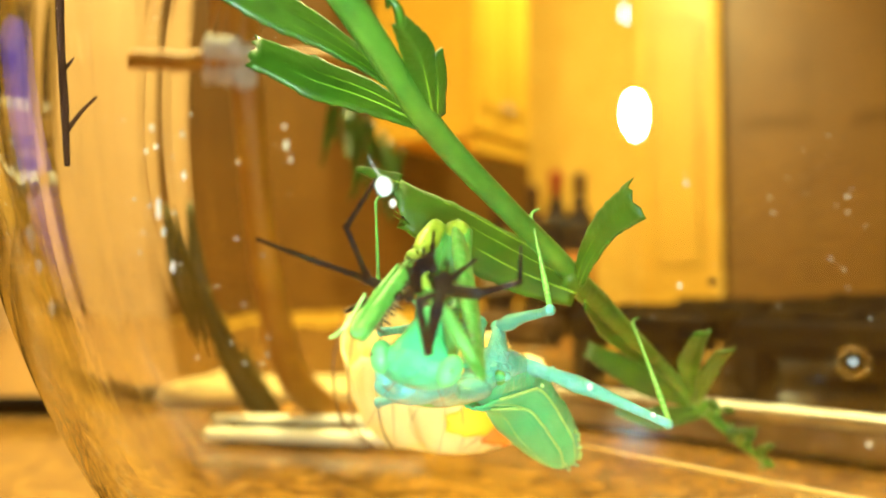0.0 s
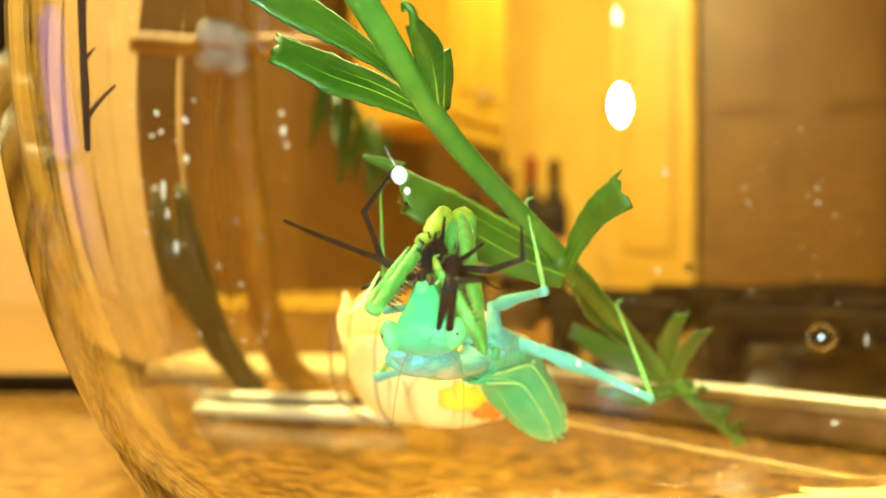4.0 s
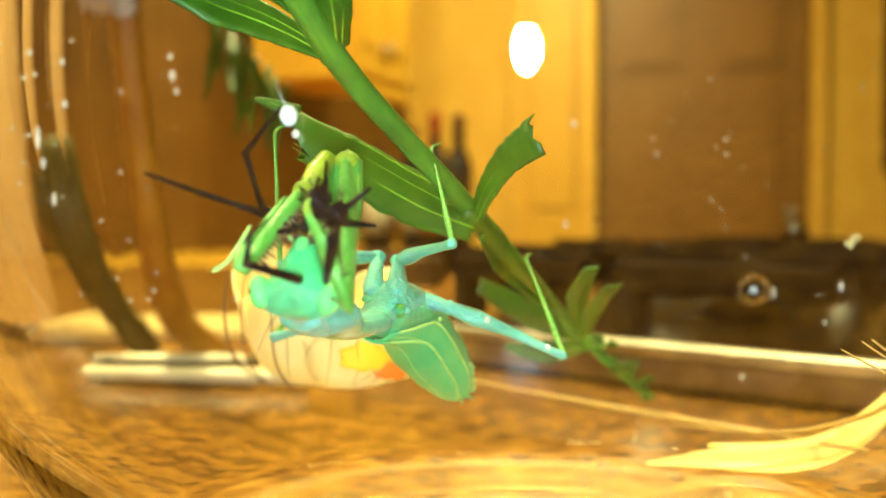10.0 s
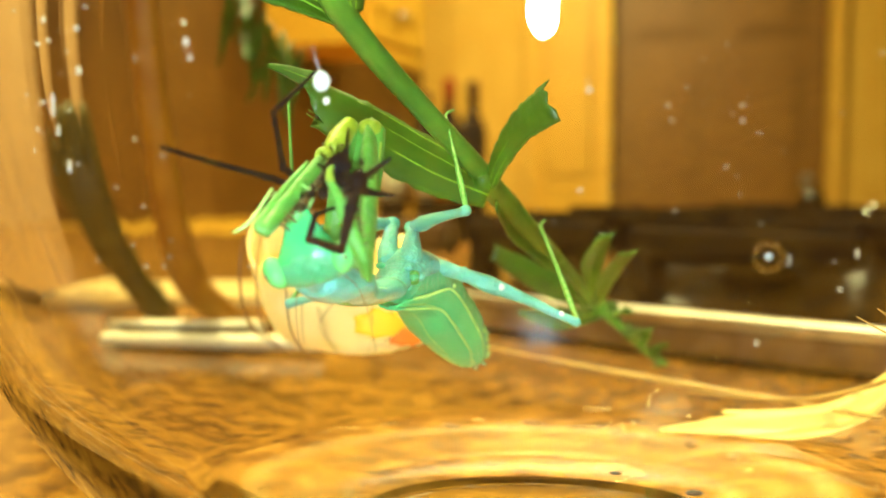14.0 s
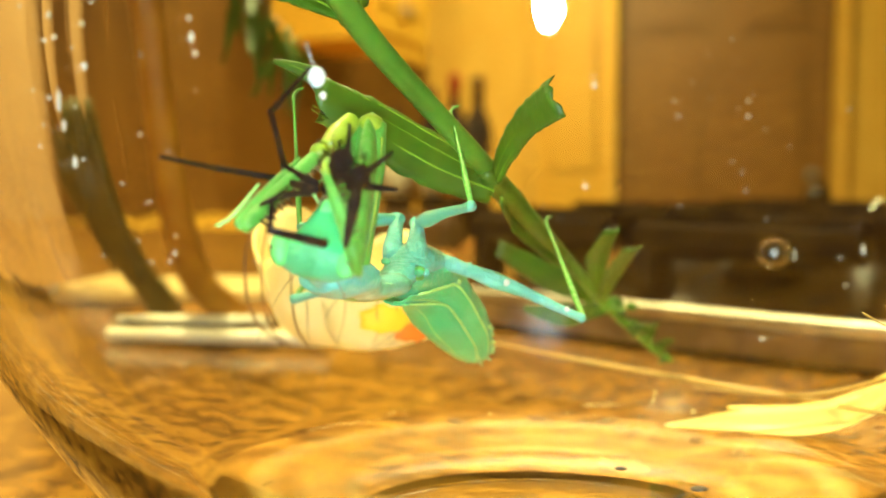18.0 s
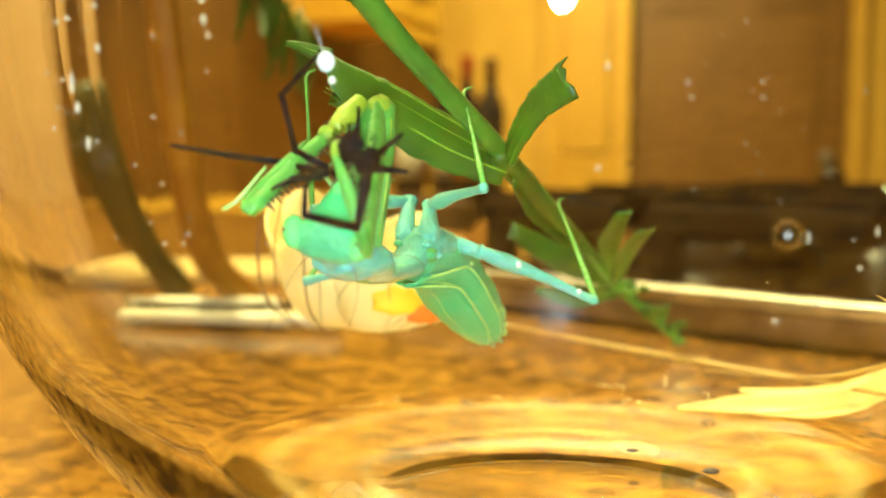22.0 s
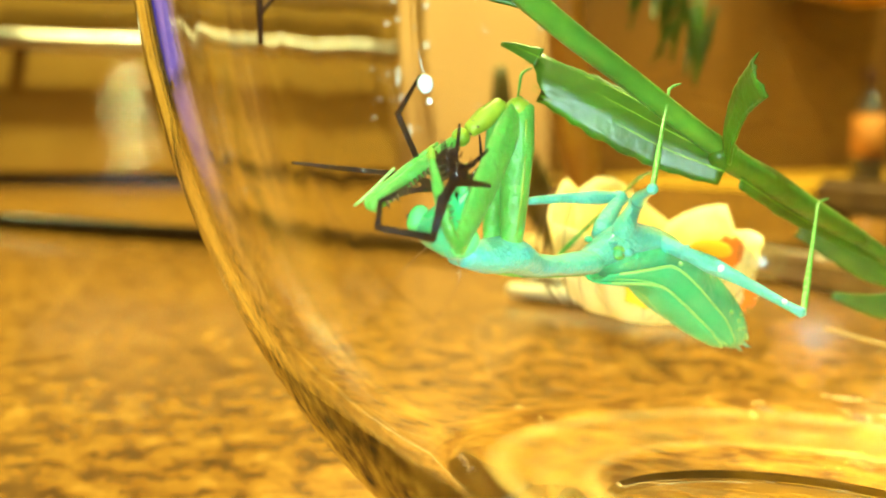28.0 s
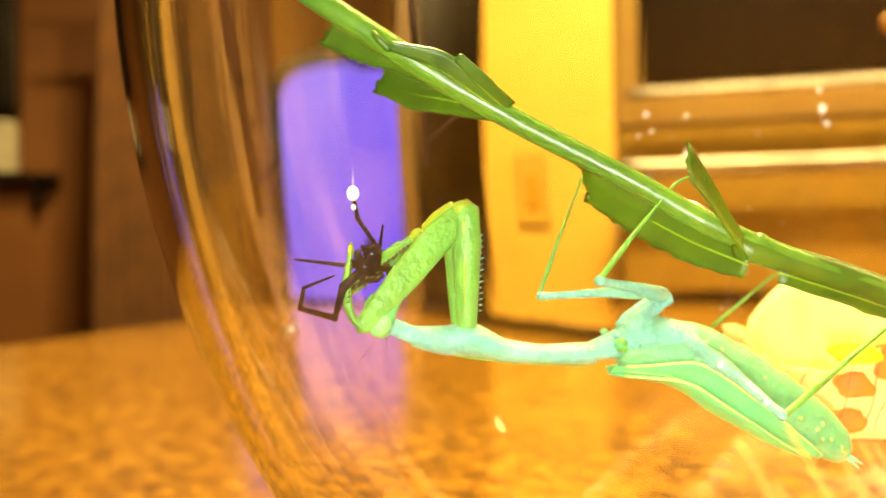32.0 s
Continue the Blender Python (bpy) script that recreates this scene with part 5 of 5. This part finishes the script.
for k in range(46):
    rng = random.Random(300 + k)
    a, b = rng.uniform(0, 2 * math.pi), rng.uniform(-1, 1)
    d = Vector((math.cos(a) * math.sqrt(1 - b * b), -abs(math.sin(a)) * math.sqrt(1 - b * b), b))
    p = Vector((0.0092, -0.0252, 0.0700) if k % 3 else (0.0118, -0.0264, 0.0690)) + Vector((d.x * 0.0014, d.y * 0.0013, d.z * 0.0019))
    part("bristle", tube([tuple(p), tuple(p + d * 0.0006), tuple(p + d * 0.0009 + Vector((0, 0, rng.uniform(-0.0004, 0.0005))))], [0.00012, 0.00007, 0.00002], 5, 1), BLACK, spider)
SP = [([(0.0060, -0.0225, 0.0680), (0.0026, -0.0225, 0.0698), (0.0028, -0.0262, 0.0752), (0.0075, -0.0276, 0.0792)], 0.00044),
      ([(0.0055, -0.0235, 0.0676), (0.0016, -0.0232, 0.0684), (-0.0022, -0.0280, 0.0690), (-0.0048, -0.0345, 0.0698)], 0.00042),
      ([(0.0118, -0.0262, 0.0690), (0.0124, -0.0292, 0.0665), (0.0122, -0.0304, 0.0626)], 0.00066),
      ([(0.0105, -0.0255, 0.0685), (0.0128, -0.0252, 0.0700), (0.0147, -0.0250, 0.0716)], 0.00032),
      ([(0.0105, -0.0258, 0.0680), (0.0128, -0.0255, 0.0681), (0.0154, -0.0254, 0.0679)], 0.00042),
      ([(0.0095, -0.0250, 0.0690), (0.0098, -0.0242, 0.0715), (0.0097, -0.0238, 0.0742)], 0.00026),
      ([(0.0060, -0.0240, 0.0672), (0.0036, -0.0255, 0.0668), (0.0022, -0.0275, 0.0658)], 0.0004)]
SP_LEGS = []
for k, (pts, r) in enumerate(SP):
    bm = bmesh.new()
    for i, (a, b) in enumerate(zip(pts, pts[1:])):
        f = 1 - 0.14 * i
        tube([a, mid(a, b, 0.5), b], [r * f * 1.05, r * f * 0.85, r * f * (0.9 if i < len(pts) - 2 else 0.55)], 8, 2, bm=bm)
        if i < len(pts) - 2:
            ball(b, (r * f,) * 3, rings=6, bm=bm)
    SP_LEGS.append(part("leg", finish(bm), BLACK, spider))
    part("bristle", spikes([pts[0], pts[1]], (0.4, -0.3, 0.8), 0.0007, 0.00004, 7, 0.4), BLACK, spider)
bm = bmesh.new()
for a, b, r0, r1 in (((0.0105, -0.0262, 0.0688), (0.0160, -0.0262, 0.0684), 0.00045, 0.0004), ((0.0160, -0.0262, 0.0684), (0.0194, -0.0258, 0.0696), 0.0004, 0.0003), ((0.0194, -0.0258, 0.0696), (0.0192, -0.0255, 0.0730), 0.00028, 0.0001)):
    tube([a, mid(a, b, 0.5), b], [r0, (r0 + r1) / 2, r1], 8, 2, bm=bm)
    ball(b, (r1,) * 3, rings=6, bm=bm)
long_leg = part("leg", finish(bm), BLACK, spider)
bm = bmesh.new()
for a, b, r0, r1 in (((0.0122, -0.0302, 0.0626), (0.0085, -0.0345, 0.0637), 0.00046, 0.00036), ((0.0085, -0.0345, 0.0637), (0.0083, -0.0340, 0.0663), 0.00034, 0.00026), ((0.0083, -0.0340, 0.0663), (0.0081, -0.0300, 0.0678), 0.00024, 0.00012)):
    tube([a, mid(a, b, 0.5), b], [r0, (r0 + r1) / 2, r1], 8, 2, bm=bm)
    ball(b, (r1,) * 3, rings=6, bm=bm)
loop_leg = part("leg_tip", finish(bm), BLACK, spider)
for p, r in ((mid((0.0136, 0.0176, 0.0575), (0.0291, 0.0204, 0.0509), 0.33, (0, -0.0006, 0.0005)), 0.0006), (mid((0.0136, 0.0176, 0.0575), (0.0291, 0.0204, 0.0509), 0.86, (0, -0.0004, 0.0004)), 0.0004), (mid((0.0291, 0.0204, 0.0509), (0.0203, 0.0450, 0.0632), 0.3), 0.0004)):
    tagged(link("water_drop", ball(p, (r, r, r)), WATER), "clear water drop clinging to the mantis's leg", "droplet")
bead = tagged(link("water_drop", ball((0.0080, -0.0274, 0.0783), (0.00085, 0.00085, 0.0010)), DROP), "clear water drop clinging to the spider's leg", "droplet")
bead_small = tagged(link("water_drop", ball((0.0086, -0.0274, 0.0765), (0.00035, 0.00035, 0.0004)), WATER), "tiny clear water drop hanging below a larger one", "droplet")
SILK = shader("silk", (0.8, 0.85, 0.9), 0.4, scale=900)
silk = tagged(link("silk_strand", tube([(0.0068, -0.0272, 0.0817), (0.0073, -0.0273, 0.0803), (0.0079, -0.0274, 0.0790)], [0.00002, 0.00004, 0.00004], 6), SILK), "thin white silk strand rising from the water drop", "silk")

# ---- the stem that it hangs from ----
stem = thing("plant_stem", "cut green grassy stem leaning inside the glass bowl", "plant")
STALK = shader("stalk_green", (0.075, 0.215, 0.018), 0.3, dark=(0.026, 0.12, 0.012), scale=300, bump=0.2, subsurface=0.1)
RIB = shader("leaf_rib", (0.20, 0.38, 0.02), 0.4, scale=400)
stalk = part("stalk", tube([(-0.010, -0.062, 0.131), (-0.002, -0.040, 0.1115), (0.0025, -0.022, 0.0985), (0.0050, -0.0055, 0.0885), (0.0095, 0.0095, 0.0800), (0.0150, 0.0243, 0.0712), (0.0198, 0.0591, 0.0585), (0.0268, 0.0846, 0.0454), (0.0354, 0.0996, 0.0349), (0.0395, 0.1026, 0.0314)],
                         [0.0017, 0.0017, 0.0017, 0.0016, 0.0015, 0.0015, 0.0013, 0.0011, 0.0009, 0.0006], 14), STALK, stem)
for p in ((0.0046, -0.0062, 0.0890), (0.0151, 0.0253, 0.0710), (0.0268, 0.0846, 0.0454)):
    part("node", ball(p, (0.0016, 0.0016, 0.0016)), STALK, stem)


def torn_leaf(points, widths, side, fold, ribs=(0.0, 0.5), label="", skew=0.0, notch=0.0):
    """A leaf with bright ribs on it and a torn end."""
    ob = part("leaf", blade(points, widths, side, 0.00014, fold, skew=skew, notch=notch), LEAF, stem, label)
    line = spline(points, 8)
    w = along(widths, len(line))
    for u in tuple(ribs) + ((-0.72, -0.5, 0.22, 0.68) if max(widths) > 0.0019 else ()):
        pts = []
        for i, c in enumerate(line):
            d = (line[min(i + 1, len(line) - 1)] - line[max(i - 1, 0)]).normalized()
            s = Vector(side)
            s = (s - d * s.dot(d)).normalized()
            n = d.cross(s)
            ridge = 0.04 * math.cos(u * math.pi * 4)
            pts.append(tuple(c + s * (w[i] * u) + n * (w[i] * (fold * abs(u) + ridge))))
        part("rib", tube(pts, [0.0002, 0.00016, 0.00008] if u in ribs else [0.00011, 0.0001, 0.00005], 5, 1), RIB, ob, "pale green rib")
    return ob


torn_leaf([(0.0160, 0.0235, 0.0690), (0.0090, 0.0190, 0.0725), (0.0020, 0.0135, 0.0770), (-0.0050, 0.0085, 0.0812)], [0.0026, 0.0040, 0.0040, 0.0030], (0.1, 0.35, 1), 0.22, (0.35, -0.25, 0.8), "broad torn green leaf", skew=0.9)
torn_leaf([(-0.0050, 0.0085, 0.0836), (-0.0085, 0.0075, 0.0850), (-0.0108, 0.0072, 0.0856)], [0.0014, 0.0007, 0.0003], (0.1, 0.35, 1), 0.1, (0.0,))
torn_leaf([(0.0160, 0.0230, 0.0700), (0.0180, 0.0192, 0.0736), (0.0216, 0.0146, 0.0776), (0.0256, 0.0106, 0.0800)], [0.0012, 0.0018, 0.0022, 0.0026], (0.5, -0.2, -0.85), 0.22, (0.0, 0.6), notch=0.5)
part("sheath", tube([(0.0150, 0.0225, 0.0708), (0.0164, 0.0363, 0.0667), (0.0187, 0.0527, 0.0605), (0.0211, 0.0632, 0.0564)], [0.0017, 0.0020, 0.0016, 0.0011], 14, flat=0.9, side=(1, 0, 0)), LEAF, stem, "dark green clasping leaf sheath")
torn_leaf([(0.0162, 0.0278, 0.0680), (0.0158, 0.0428, 0.0636), (0.0186, 0.0567, 0.0581), (0.0221, 0.0685, 0.0530)], [0.0020, 0.0026, 0.0018, 0.0005], (0.2, 0.4, 1), 0.2, (0.2, -0.4))
# upper node
torn_leaf([(0.0045, -0.0065, 0.0890), (-0.0005, -0.0115, 0.0920), (-0.0052, -0.0165, 0.0938), (-0.0100, -0.0210, 0.0960)], [0.0012, 0.0026, 0.0030, 0.0022], (-0.5, 0.1, 1), 0.15, (0.15, -0.3), "torn green leaf with pale ribs")
torn_leaf([(0.0035, -0.0120, 0.0925), (-0.0015, -0.0180, 0.0970), (-0.0068, -0.0232, 0.1004), (-0.0120, -0.0285, 0.1035)], [0.0010, 0.0022, 0.0030, 0.0026], (-0.5, 0.1, 1), 0.15, (0.1, -0.5))
torn_leaf([(0.0055, -0.0065, 0.0890), (0.0068, -0.0120, 0.0922), (0.0075, -0.0165, 0.0948), (0.0078, -0.0225, 0.0968)], [0.0014, 0.0018, 0.0018, 0.0009], (0.9, 0.2, 0.4), 0.7, (0.0,), "folded green leaf with a curled tip")
torn_leaf([(0.0058, -0.0062, 0.0895), (0.0074, -0.0105, 0.0925), (0.0084, -0.0140, 0.0955)], [0.0012, 0.0014, 0.0011], (0.9, 0.2, 0.4), 0.6, (0.0,))
part("curl", tube([(0.0078, -0.0225, 0.0968), (0.0080, -0.0240, 0.0982), (0.0072, -0.0244, 0.0990), (0.0068, -0.0236, 0.0984)], [0.0006, 0.0005, 0.0004, 0.0002], 8), LEAF, stem)
# lower cluster
torn_leaf([(0.0258, 0.0792, 0.0474), (0.0265, 0.0711, 0.0546), (0.0301, 0.0593, 0.0611)], [0.0010, 0.0023, 0.0014], (1, 0.3, 0.2), 0.25, (0.0, 0.5))
torn_leaf([(0.0269, 0.0792, 0.0468), (0.0297, 0.0711, 0.0525), (0.0337, 0.0619, 0.0578)], [0.0010, 0.0020, 0.0016], (1, 0.3, 0.2), 0.25, (0.0,))
torn_leaf([(0.0252, 0.0805, 0.0468), (0.0176, 0.0738, 0.0513), (0.0085, 0.0665, 0.0574)], [0.0012, 0.0027, 0.0015], (0.3, 0.2, 1), 0.2, (0.0, -0.5))
torn_leaf([(0.0274, 0.0853, 0.0445), (0.0197, 0.0792, 0.0435), (0.0121, 0.0738, 0.0453)], [0.0012, 0.0024, 0.0006], (0.3, 0.3, 1), 0.2, (0.0,))
for k in range(9):
    rng = random.Random(k)
    p = Vector((0.0286 + 0.00126 * k, 0.0876 + 0.00183 * k, 0.0430 - 0.00145 * k))
    q = p + Vector((rng.uniform(-0.004, 0.006), rng.uniform(-0.006, 0.002), rng.uniform(-0.002, 0.006)))
    torn_leaf([tuple(p), tuple(p.lerp(q, 0.5) + Vector((0, 0, 0.001))), tuple(q)], [0.0006, 0.0016, 0.0004], (1, rng.uniform(-1, 1), 0.5), 0.3, (0.0,))


# ---- what moves ----
def motions():
    hinge = Vector((0.006, -0.0115, 0.0597))
    view = Vector((-0.25, 0.966, -0.07)).normalized()

    def swing(deg, point=hinge, axis=view):
        return Matrix.Translation(point) @ Matrix.Rotation(radians(deg), 4, axis) @ Matrix.Translation(-point)

    sway = [(0, 3.5), (1, 3.0), (2, 4.5), (3, 4.0), (4.5, 4.5), (5.5, 4.8), (6.5, 4.0), (7.5, 2.0), (9, 1.2), (10.5, 1.4), (11.5, 2.2), (12.5, 3.8), (13.5, 4.2), (14.5, 5.2),
            (16.5, 6.2), (17.5, 4.0), (18.5, 2.4), (19.5, 2.0), (21, 2.0), (21.6, 2.0), (22.2, 1.5), (23, 0.0), (23.5, 0.4), (24, 0.0), (26, 0.0), (28, 0.0), (30, 0.0), (32, 0.0)]
    lift = [(0, 1.0), (5.5, 1.0), (21.5, 1.0), (22.2, 0.8), (23, 0.0), (23.5, 0.3), (24, 0.05), (25, 0.0), (32, 0.0)]

    drift = [(0, 0.0011), (3, 0.0011), (5.5, 0.0008), (7, 0.0002), (9, 0.0), (32, 0.0)]
    fold_near = [(0, 15), (3, 15), (5.5, 13), (7, 6), (9, 4), (13, 6), (14.5, 6), (17, 2), (19, 0), (22, 0), (23, 0), (32, 0)]
    fold_far = [(0, 1.0), (3, 1.0), (5.5, 0.9), (9, 0.7), (13, 0.8), (14.5, 0.8), (17, 0.3), (19, 0.0), (32, 0.0)]

    def value(rows, t):
        return float(np.interp(t, [q[0] for q in rows], [q[1] for q in rows]))

    def raised(t, part_of):
        u = value(lift, t) * part_of
        return Matrix.Translation((0.0008 * u + value(drift, t), 0.0, 0.0014 * u))

    far_leg = Vector(tipB) - Vector(kneeB)
    bent = far_leg.rotation_difference(Vector((-0.0016, -0.0160, -0.0116)))

    def folded(t, group):
        if group == "a":
            return swing(-value(fold_near, t), Vector(kneeA))
        if group == "b":
            q = Matrix.Identity(3).to_quaternion().slerp(bent, value(fold_far, t))
            return Matrix.Translation(kneeB) @ q.to_matrix().to_4x4() @ Matrix.Translation(-Vector(kneeB))
        return Matrix.Identity(4)

    times = sorted({t for rows in (sway, fold_near, fold_far) for t, _ in rows})
    for ob, group in FRONT:
        walk(ob, [(t, raised(t, 0.0) @ swing(value(sway, t)) @ folded(t, group)) for t in times])
    raise_bead = [(0, -13), (3, -12), (5.5, -16), (6.2, -17), (7.5, -8), (9, -6), (11, -4), (13, -1), (14.5, -1), (17, -3), (20, -4), (22, -2), (24, 0), (32, 0)]
    tail = [(0, 12), (3, 12), (5.5, 12), (9, 13), (11, 10), (13, 6), (17, 2), (19, 0), (32, 0)]
    bead_root, tail_root = Vector(SP[0][0][0]), Vector(SP[1][0][0])
    walk(SP_LEGS[0], [(t, swing(a, bead_root)) for t, a in raise_bead])
    walk(SP_LEGS[1], [(t, swing(a, tail_root)) for t, a in tail])
    walk(spider, [(t, raised(t, 1.0) @ Matrix.Translation((-0.0008, 0, 0)) @ swing(a)) for t, a in sway])
    held = sorted({t for rows in (sway, raise_bead) for t, _ in rows})
    for ob in (bead, bead_small, silk):
        walk(ob, [(t, raised(t, 1.0) @ Matrix.Translation((-0.0008, 0, 0)) @ swing(value(sway, t)) @ swing(value(raise_bead, t), bead_root)) for t in held])
    facing_rows = [(0, 0.25), (0.5, 0.65), (1, 0.8), (2, 0.8), (3, 0.95), (4.4, 0.5), (5.5, 0.4), (6.5, 0.5), (7.5, 0.5), (9, 0.45), (10, 0.4), (10.6, 0.45), (11.2, 0.6), (11.8, 0.8), (12.5, 1.0),
                   (13, 1.0), (13.5, 0.9), (14, 1.0), (14.5, 0.92), (15.5, 1.0), (16.5, 1.0), (17.0, 0.5), (17.4, 0.3), (18, 0.25), (18.5, 0.3), (19, 0.24), (19.6, 0.3), (20.2, 0.24),
                   (21, 0.3), (22, 0.24), (23, 0.28), (24, 0.22), (25, 0.15), (26.5, 0.0), (27.5, 0.06), (28.5, 0.0), (29.5, 0.05), (30.5, 0.0), (31.2, 0.06), (32, 0.0)]
    centre = Vector(HEAD)
    lateral = Vector((0.96, 0.0, 0.28))
    rows = []
    for t, s in facing_rows:
        a = float(np.interp(t, [q[0] for q in sway], [q[1] for q in sway]))
        turn = Matrix.Translation(centre + Vector((0.0012, 0, 0.0004)) * (1 - s) + Vector((1, 0, 0)) * value(drift, t) * 2.6) @ Matrix.Rotation(radians(34 * (1 - s)), 4, view) @ Matrix.Rotation(radians(-20 * (1 - s)), 4, lateral)
        rows.append((t, swing(a * 0.3) @ turn @ Matrix.Translation(-centre)))
    walk(head, rows)
    root = Vector((0.0105, -0.0262, 0.0688))

    def turned_in(deg):
        return swing(deg, root, Vector((0, 0, 1)))

    walk(long_leg, [(0, swing(0, root)), (0.5, swing(-8, root)), (1, swing(-10, root)), (3, swing(-8, root)), (4.4, swing(-4, root)), (5.3, swing(0, root)), (5.8, swing(60, root)), (6.4, swing(85, root)), (7.0, turned_in(70) @ swing(35, root)), (7.6, turned_in(105)), (32, turned_in(105))])
    corner = Vector((0.0122, -0.0302, 0.0626))
    upright = Vector((0, 0, 1))
    walk(loop_leg, [(t, swing(b, corner, upright) @ swing(a, corner)) for t, a, b in ((0, 68, 0), (0.5, 92, 0), (3, 96, 0), (4.6, 70, 0), (5.5, 50, 0), (7, 18, 0), (9, 10, 0), (10.6, 3, 0), (11.6, 0, -50), (12.0, -3, -75), (12.4, -6, -85), (14.5, -8, -85), (16.5, -4, -85), (16.8, -2, -60), (17.2, 0, -25), (17.5, 0, -5), (19, 4, 0), (22, 2, 0), (23, 0, 0), (32, 0, 0))])
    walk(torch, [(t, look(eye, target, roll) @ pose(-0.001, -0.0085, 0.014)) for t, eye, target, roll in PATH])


motions()
